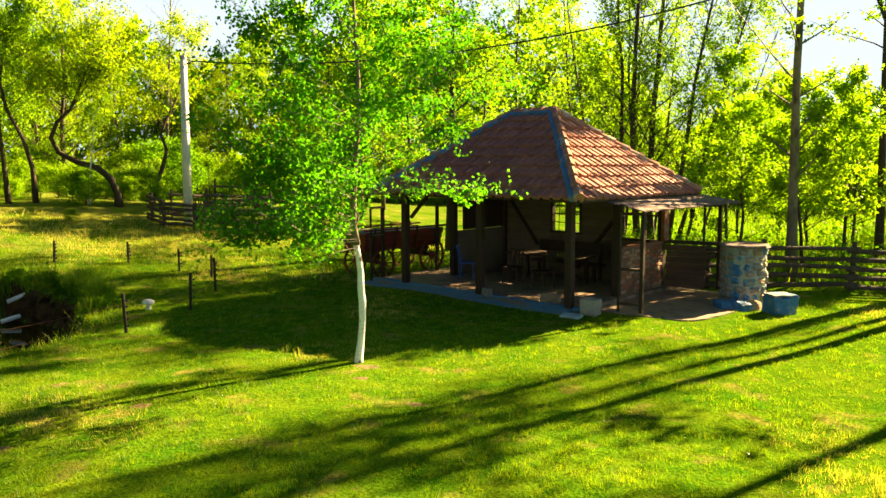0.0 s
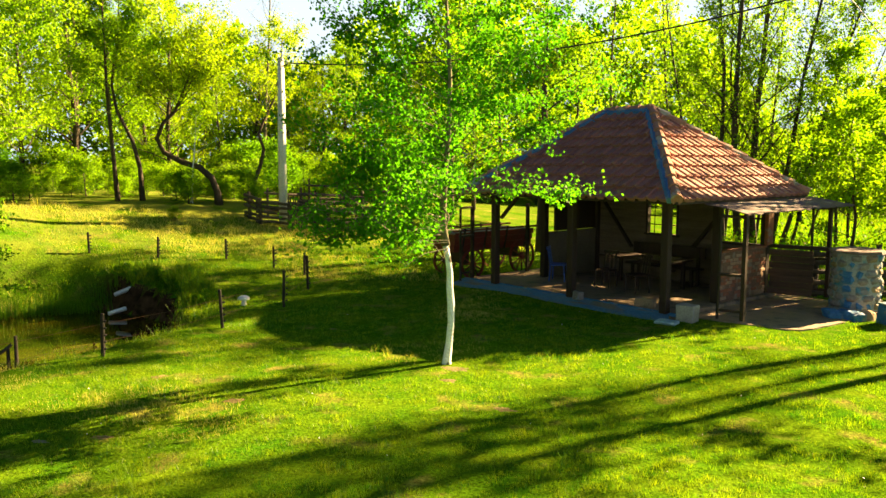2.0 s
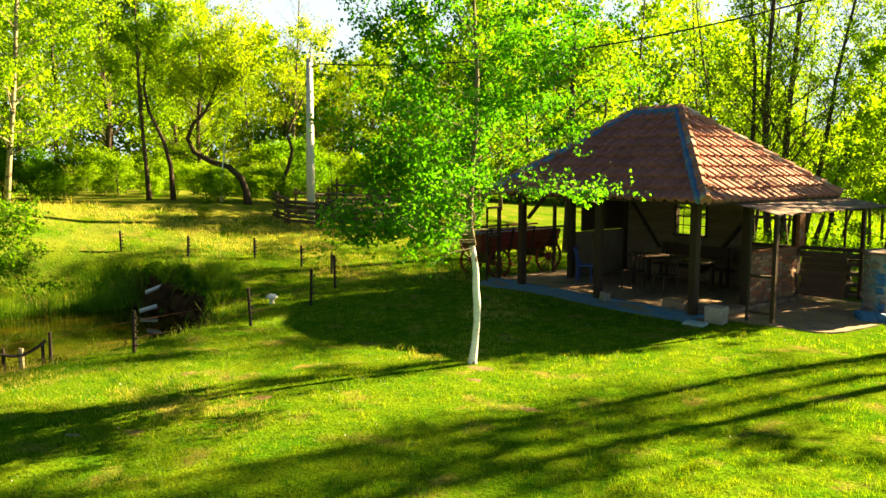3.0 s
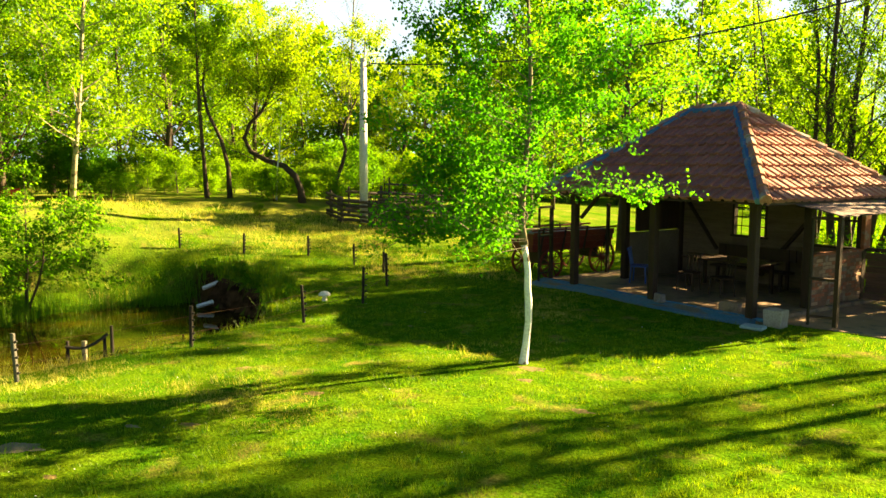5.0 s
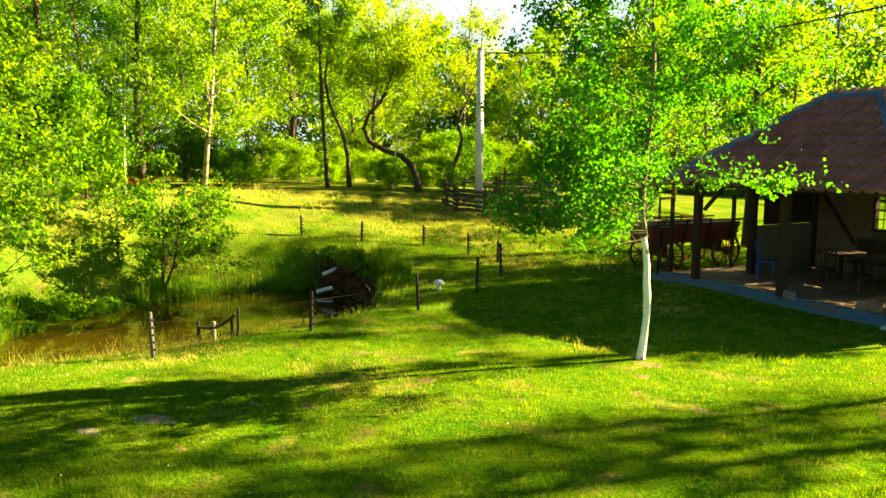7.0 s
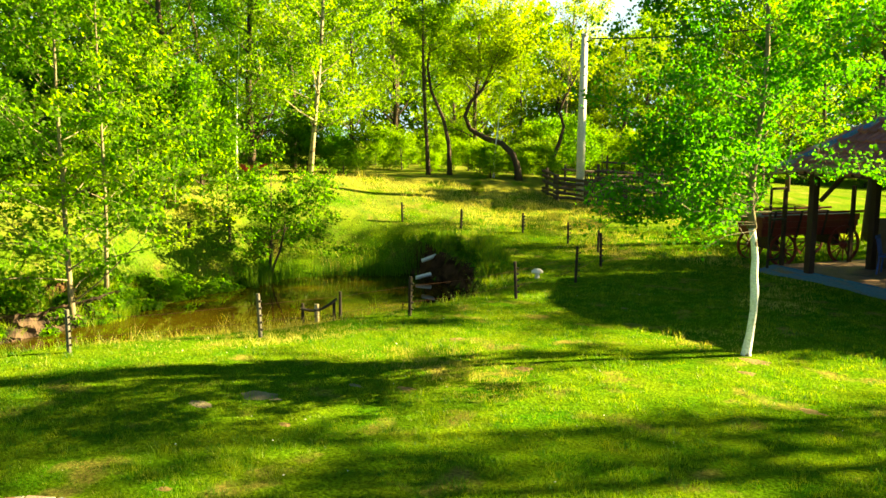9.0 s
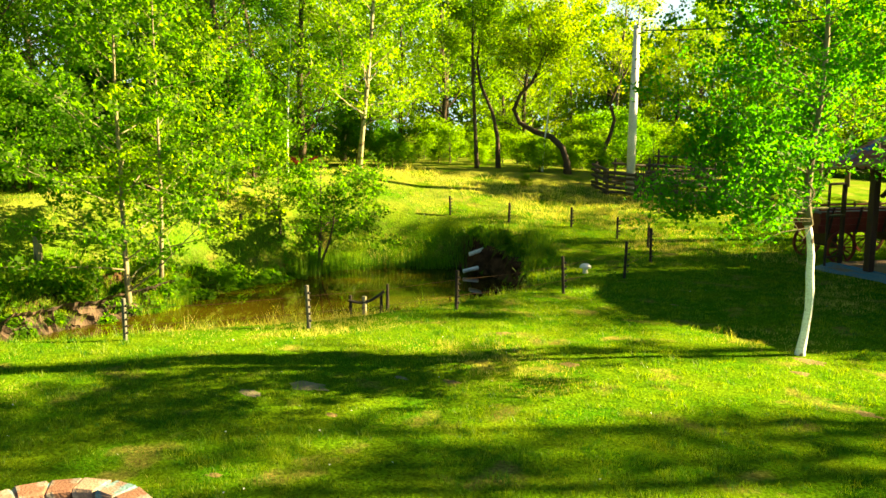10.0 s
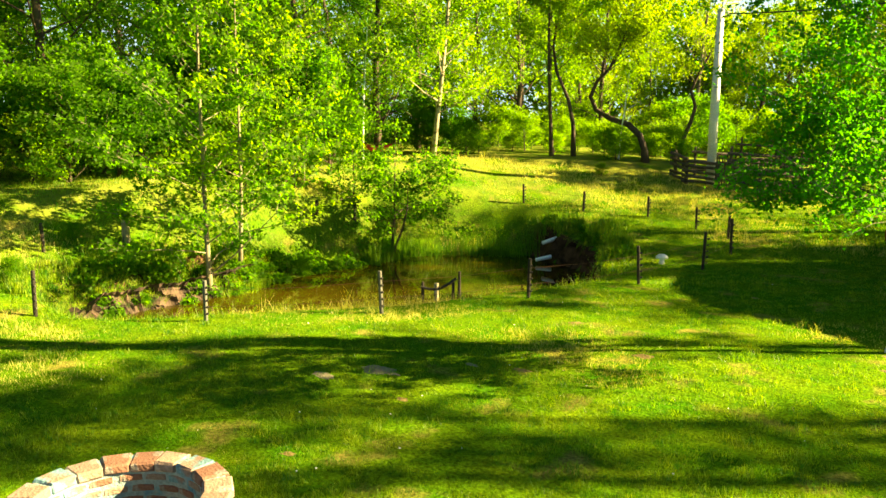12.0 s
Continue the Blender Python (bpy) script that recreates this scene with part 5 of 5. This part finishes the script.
M_BRICK_PALE = material("pale_brick", (0.23, 0.175, 0.15), (0.18, 0.135, 0.115), coarse=5, fine=40, bump=0.6, spots=(0.27, 0.25, 0.24), spot_scale=6)
M_BLUEMORTAR = material("blue_grey_mortar", (0.16, 0.26, 0.32), (0.26, 0.31, 0.33), coarse=4, fine=40, bump=0.7, spots=(0.07, 0.19, 0.3), spot_scale=5)
M_BRICK_BLUE = material("blue_smeared_brick", (0.23, 0.16, 0.14), (0.18, 0.12, 0.1), coarse=5, fine=40, bump=0.6, spots=(0.12, 0.24, 0.31), spot_scale=6, spot_edge=(0.42, 0.56))
# A darker, greyer red than the hut's brick, with grey spots.
M_BRICK_RED = material("dull_red_brick", (0.2, 0.105, 0.08), (0.15, 0.08, 0.06), coarse=5, fine=40, bump=0.6, spots=(0.2, 0.2, 0.2), spot_scale=7)
fire_pit()


# ---- ground cover ----
def ground_z(x, y):
    return np.array([height(a, b) for a, b in zip(x, y)])


PATCHES = ((-5.69, 6.81, 0.22, False), (-6.75, 7.45, 0.34, True), (-5.89, 8.45, 0.2, True), (-5.2, 8.67, 0.24, False), (-4.09, 10.15, 0.22, False), (-0.4, 10.24, 0.3, False),
           (-1.35, 12.2, 0.4, False), (-5.6, 4.98, 0.2, False), (-7.1, 6.85, 0.25, True), (-3.94, 14.87, 0.2, False), (-5.72, 11.2, 0.18, False), (-1.3, 11.5, 0.2, False))


def soil_patches():
    rng = random.Random(3)
    for x, y, r, pale in PATCHES:
        r *= 0.8 if pale else 0.65
        bm = bmesh.new()
        mid = bm.verts.new((0, 0, 0.004))
        ring = []
        for k in range(64):
            a = 2 * math.pi * k / 64
            q = r * (0.85 + 0.4 * noise.noise((math.cos(a) * 1.7 + x, math.sin(a) * 1.7 + y, 1)) + 0.16 * noise.noise((math.cos(a) * 7 + x, math.sin(a) * 7 + y, 5)))
            ring.append(bm.verts.new((q * math.cos(a) * 1.5, q * math.sin(a) * 0.8, -0.012)))
        for k in range(64):
            bm.faces.new((mid, ring[k], ring[(k + 1) % 64]))
        ob = part("bare_patch", bm, M_SOIL_PALE if pale else M_SOIL, m=pose(x, y, height(x, y) + 0.006, 0, 0, rng.uniform(-25, 25)))
        tagged(ob, "worn bare patch of pale stony soil in the lawn" if pale else "worn bare patch of brown soil in the lawn", "soil", "bare patches", kind="structure")


M_SOIL_PALE = material("pale_soil", (0.2, 0.185, 0.13), (0.14, 0.13, 0.085), coarse=3, fine=25, bump=0.8, world=True)
soil_patches()


def blades(name, x, y, tall, wide, mat, seed, lean=0.5, z=None):
    """Single grass blades at x, y."""
    r = np.random.RandomState(seed)
    n = len(x)
    base = np.stack([x, y, (ground_z(x, y) if z is None else z) - 0.01], 1)
    a = r.uniform(0, 2 * np.pi, n)
    side = np.stack([np.cos(a), np.sin(a), 0 * a], 1) * wide[:, None] * 0.5
    b = r.uniform(0, 2 * np.pi, n)
    off = np.stack([np.cos(b), np.sin(b), 0 * b], 1) * (tall * lean * r.uniform(0.1, 1, n))[:, None]
    return flat_pieces(name, np.stack([base - side, base + side, base + off + np.stack([0 * a, 0 * a, tall], 1)], 1), mat)


def lawn_blades():
    r = np.random.RandomState(8)
    n = 620000
    d = 4.2 + 24 * r.uniform(0, 1, n) ** 1.3
    a = np.radians(r.uniform(-33, 71, n))
    x, y = -np.sin(a) * d, np.cos(a) * d
    keep = np.hypot(x + 5.25, y - 3.0) > 0.86
    # local hut axes
    c, s = math.cos(radians(-43.8)), math.sin(radians(-43.8))
    hx, hy = (x - 2.76) * c + (y - 15.61) * s, -(x - 2.76) * s + (y - 15.61) * c
    keep &= ~((hx > -7.15) & (hx < 1.95) & (hy > 0.7 + 0.4 * (hx > -0.45) + 0.24 * np.clip(hx + 0.45, 0, 2.5)) & (hy < 5.55)) & ~((hx > -7.1) & (hx < -0.55) & (hy > 0.12 + 0.046 * (hx + 7.1)) & (hy < 0.8))
    for px, py, q, _ in PATCHES:
        keep &= ((x - px) / (q * 1.5)) ** 2 + ((y - py) / (q * 0.85)) ** 2 > r.uniform(0, 1.1, n) - 0.35
    x, y, d = x[keep], y[keep], d[keep]
    shore = np.array([pond_side(p, q) if p < -3 else 9 for p, q in zip(x, y)])
    keep = shore > 0.25
    x, y, d, shore = x[keep], y[keep], d[keep], shore[keep]
    patchy = np.array([noise.noise((p * 0.8, q * 0.8, 3)) for p, q in zip(x, y)])
    tufts = np.array([noise.noise((p * 4.2, q * 4.2, 8)) for p, q in zip(x, y)])
    tall = r.uniform(0.02, 0.06, len(x)) * (1 + 0.8 * patchy) * np.clip(1 + 1.6 * tufts, 0.3, 1.9)
    near_shore = (shore < 1.3) & (r.uniform(0, 1, len(x)) < 0.5)
    tall = np.where(near_shore, tall * r.uniform(1.5, 4, len(x)), tall)
    far_bank = (x < -14.3) | (y > 21)
    tall = np.where(far_bank & (r.uniform(0, 1, len(x)) < 0.4), tall * 2.2, tall)
    wide = 0.0035 + 0.00045 * d
    # Dry areas; the near-shore boost also paints the sunlit band paler.
    dry = np.array([noise.noise((p * 0.35, q * 0.35, 11)) for p, q in zip(x, y)]) + 0.48 * ((y > 20.5) & (x < -5)) + 0.25 * ((y > 22.5) & (x < -7) & (x > -15)) + 0.2 * (x < -15) - 0.25 * (d < 9.5) + 0.5 * ((shore < 2.4) & (x > -13.5) & (y < 12.0)) > r.uniform(0.28, 0.6, len(x))
    tagged(new("dry_grass", blades("dry_grass", x[dry], y[dry], tall[dry] * 1.2, wide[dry], M_GRASS_DRY, 4, 0.9)), "dry straw-coloured grass among the green, brightening the sunlit shore band", "grass", kind="stuff")
    x, y, tall, wide = x[~dry], y[~dry], tall[~dry], wide[~dry]
    tagged(new("grass", blades("grass", x, y, tall, wide, M_GRASS, 2, 0.8)), "short sunlit green grass blades of the lawn", "grass", kind="stuff")


lawn_blades()


def shore_points(r, n, low, high):
    """Random places in a band round the pond, with the distance to its shore."""
    x, y = r.uniform(-17.5, -6.5, n), r.uniform(6.5, 21.5, n)
    s = np.array([pond_side(p, q) for p, q in zip(x, y)])
    keep = (s > low) & (s < high)
    return x[keep], y[keep], s[keep]


def pond_plants():
    r = np.random.RandomState(21)
    cx, cy, cs = shore_points(r, 1500, 0.05, 0.9)
    keep = ((cx < -12.5) & (cy < 16.8)) | ((cy > 16.6) & (cx > -11) & (cs > 0.5))
    keep &= (cy > 7.5) & (cx < -13.4) | (cy > 12)
    keep &= np.array([noise.noise((p * 0.6, q * 0.6, 7)) for p, q in zip(cx, cy)]) > np.where(cy < 11.5, -0.12, -0.3)
    cx, cy, cs = cx[keep], cy[keep], cs[keep]
    per = 150
    wide = np.repeat(r.uniform(0.14, 0.3, len(cx)), per)
    a, q, h = r.uniform(0, 6.283, len(wide)), np.sqrt(r.uniform(0, 1, len(wide))), r.uniform(0, 1, len(wide))
    x, y = np.repeat(cx, per) + wide * q * np.cos(a), np.repeat(cy, per) + wide * q * np.sin(a)
    base = np.repeat(ground_z(cx, cy) + np.array([rough_bank(p, o) for p, o in zip(cx, cy)]), per)
    spots = np.stack([x, y, base + h * np.sqrt(1 - 0.8 * q * q) * wide * 1.2], 1)
    tagged(new("bank_weeds", leaf_mesh(spots, 0.075, M_LEAF_FRESH, 22, up=1.0)), "leafy green weeds covering the pond's far bank", "weeds", kind="stuff")
    # long grass and reeds at the far shore
    x, y, s = shore_points(r, 90000, -0.25, 0.5)
    keep = (y > 15.2) & (x < -10.7) & (r.uniform(0, 1, len(x)) < 0.5 + np.array([noise.noise((p * 1.3, q * 1.3, 2)) for p, q in zip(x, y)]))
    x, y = x[keep], y[keep]
    z = np.maximum(ground_z(x, y), -0.62)
    tagged(new("reeds", blades("reeds", x, y, r.uniform(0.25, 0.75, len(x)), np.full(len(x), 0.022), M_REED, 5, 0.25, z)), "green reeds at the pond's shaded far shore", "reeds", kind="stuff")
    # grass hanging over the lip of the clay bank
    n = 5200
    y = r.uniform(7.0, 12.2, n)
    x = -14.38 - 0.25 * np.abs(r.normal(0, 1, n)) + 0.1 * np.sin(3 * y)
    keep = np.array([noise.noise((0, q * 1.4, 5)) for q in y]) > r.uniform(-0.7, 0.2, n)
    x, y = x[keep], y[keep]
    me = blades("bank_grass", x, y, r.uniform(0.1, 0.3, len(x)), np.full(len(x), 0.014), M_GRASS, 77, 1.1, ground_z(x, y) + 0.02)
    tagged(new("bank_grass", me), "uneven green grass hanging over the clay bank", "grass", kind="stuff")
    # bright tussocks on the bank
    for i, (cx, cy, tall) in enumerate(((-9.0, 18.9, 0.75), (-8.3, 18.2, 0.6), (-10.2, 19.2, 0.55), (-7.8, 17.0, 0.4), (-14.9, 8.0, 0.26), (-15.0, 7.2, 0.28), (-15.2, 6.4, 0.25), (-15.6, 8.6, 0.22), (-14.4, 6.5, 0.25), (-14.2, 11.1, 0.4), (-14.35, 11.5, 0.4), (-14.15, 10.7, 0.3))):
        n = 420
        a, q = r.uniform(0, 6.283, n), 0.42 * np.sqrt(r.uniform(0, 1, n))
        me = blades("grass_tussock", cx + q * np.cos(a), cy + q * np.sin(a), tall * r.uniform(0.6, 1.1, n), np.full(n, 0.02), M_GRASS, 30 + i, 0.6)
        tagged(new("grass_tussock", me), "tall bright green grass tussock on the pond bank", "grass", "tussocks", "stuff")


pond_plants()


def daisies():
    r = np.random.RandomState(5)
    n = 130
    d, a = r.uniform(6, 18, n), np.radians(r.uniform(-28, 65, n))
    x, y = -np.sin(a) * d, np.cos(a) * d
    keep = np.array([pond_side(p, q) > 1 for p, q in zip(x, y)])
    x, y = x[keep], y[keep]
    spots = np.stack([x, y, ground_z(x, y) + 0.055], 1)
    tagged(new("daisies", leaf_mesh(spots, 0.02, M_WHITE, 6, up=3.0, long=1.0)), "tiny white daisies scattered in the lawn", "flowers", kind="stuff")


daisies()


def meadow():
    """Tall unmown grass and weeds beyond the rail fence."""
    r = np.random.RandomState(61)
    n = 70000
    x, y = r.uniform(4.5, 34, n), r.uniform(19, 50, n)
    edge = np.where(x > 6.9, 19.9 - 0.24 * (x - 6.9), 30 - 4.2 * (x - 4.5))
    keep = (y > edge + 0.5) & (x / y < 0.68) & (x / y > 0.2) & (r.uniform(0, 1, n) < np.clip(1.25 - 0.03 * (y - 19), 0.35, 1))
    x, y = x[keep], y[keep]
    lush = np.array([noise.noise((p * 0.5, q * 0.5, 4)) for p, q in zip(x, y)])
    tall = r.uniform(0.3, 0.75, len(x)) * (1 + 0.8 * lush)
    me = blades("tall_grass", x, y, tall, 0.012 + 0.0009 * np.hypot(x, y), M_GRASS, 62, 0.5)
    tagged(new("tall_grass", me), "tall unmown bright green meadow grass beyond the rail fence", "grass", kind="stuff")
    keep = (lush > 0.05) & (y < 34) & (r.uniform(0, 1, len(x)) < 0.5)
    spots = np.stack([x[keep], y[keep], ground_z(x[keep], y[keep]) + tall[keep] * r.uniform(0.3, 1.3, keep.sum())], 1)
    spots = np.concatenate([spots + r.normal(0, 0.12, spots.shape) for _ in range(2)])
    tagged(new("meadow_weeds", leaf_mesh(spots, 0.09, M_LEAF_FRESH, 63, up=0.8)), "leafy green weeds in the tall grass beyond the fence", "weeds", kind="stuff")


meadow()


# ---- roof tiles ----
def tile_mesh(length, roll=1.0, wide=0.262):
    bm = bmesh.new()
    section = ((-0.5, 0.002), (-0.45, 0.026), (-0.32, 0.036), (-0.2, 0.03), (-0.14, 0.004), (0.3, 0.0), (0.53, 0.006))
    rows = [[bm.verts.new((x * wide, y, z * roll + lift)) for x, z in section] for y, lift in ((0, 0.004), (0, 0.078), (length, 0.002))]
    for one, two in zip(rows, rows[1:]):
        for k in range(len(section) - 1):
            bm.faces.new((one[k], one[k + 1], two[k + 1], two[k]))
    return mesh_of(bm, "tile", M_TILE)


def slope_tiles(left, right, top_left, top_right, courses, wide=0.262):
    """Poses of the tiles on one slope, given its corners seen from outside."""
    along = (right - left).normalized()
    up = (top_left - left) - along * (top_left - left).dot(along)
    reach = up.length
    up.normalize()
    facing = along.cross(up)
    span, step = (right - left).length, reach / courses
    a, b = (top_left - left).dot(along) / reach, (right - top_right).dot(along) / reach
    out = []
    for i in range(courses):
        y = i * step
        low, high = a * (y + step * 0.55), span - b * (y + step * 0.55)
        first = math.floor((low - 0.02) / wide)
        k = first
        while k * wide < high:
            x = min(max((k + 0.5) * wide, low + wide * 0.32), high - wide * 0.32)
            if (k + 1) * wide > low + 0.05 and k * wide < high - 0.05:
                p = left + along * x + up * (y - 0.04) + facing * 0.012
                out.append(Matrix.Translation(p) @ Matrix((along, up, facing)).transposed().to_4x4())
            k += 1
    return out, step + 0.07


tile_random = random.Random(31)
for corners in ((HC[1], HC[0], HR[1], HR[0]), (HC[0], HC[3], HR[0], HR[0])):
    spots, length = slope_tiles(*corners, 9)
    shared = tile_mesh(length, 1.55 if corners[0] == HC[1] else 0.9)
    for m in spots:
        part("tile", shared, None, hut_roof, m=m @ pose(tile_random.gauss(0, 0.004), tile_random.gauss(0, 0.006), tile_random.uniform(0, 0.008), 0, tile_random.gauss(0, 0.6), tile_random.gauss(0, 0.6)))
rest = bmesh.new()
for corners in ((HC[3], HC[2], HR[0], HR[1]), (HC[2], HC[1], HR[1], HR[1])):
    spots, length = slope_tiles(*corners, 9)
    one = tile_mesh(length)
    for m in spots:
        piece = one.copy()
        piece.transform(m)
        rest.from_mesh(piece)
tagged(part("rear_tiles", rest, M_TILE, hut_roof, "clay tiles of the rear slopes"), kind="stuff")


def cap_line(a, b, count, blue_towards):
    """Overlapping half-round tiles along a hip or ridge, with a painted mortar fillet beside them."""
    for k in range(count):
        p, q = a.lerp(b, k / count), a.lerp(b, (k + 1.12) / count)
        rise = Vector((0, 0, 0.035))
        part("cap_tile", tubed([p + rise * 1.5, q + rise], [0.12, 0.09], 9), M_CAP, hut_roof)
    if blue_towards is not None:
        off = blue_towards
        part("mortar_fillet", tubed([a + off, a.lerp(b, 0.33) + off * 1.1, a.lerp(b, 0.66) + off, b + off], [0.075, 0.08, 0.07, 0.075], 6), M_FILLET, hut_roof, "blue painted mortar fillet")


M_CAP = material("cap_tile", (0.42, 0.2, 0.14), (0.33, 0.15, 0.11), coarse=3, fine=30, bump=0.4, spots=(0.4, 0.36, 0.33), spot_scale=3, spot_edge=(0.5, 0.6))
M_FILLET = material("blue_fillet", (0.05, 0.16, 0.36), (0.09, 0.22, 0.42), coarse=3, fine=30, bump=0.5, spots=(0.25, 0.3, 0.36), spot_scale=3, spot_edge=(0.6, 0.7))
cap_line(HC[0], HR[0], 10, Vector((-0.13, -0.05, 0.03)))
cap_line(HC[1], HR[1], 10, Vector((0.13, -0.05, 0.03)))
cap_line(HC[3], HR[0], 10, None)
cap_line(HC[2], HR[1], 10, None)
cap_line(HR[0], HR[1], 4, Vector((0, -0.12, -0.02)))
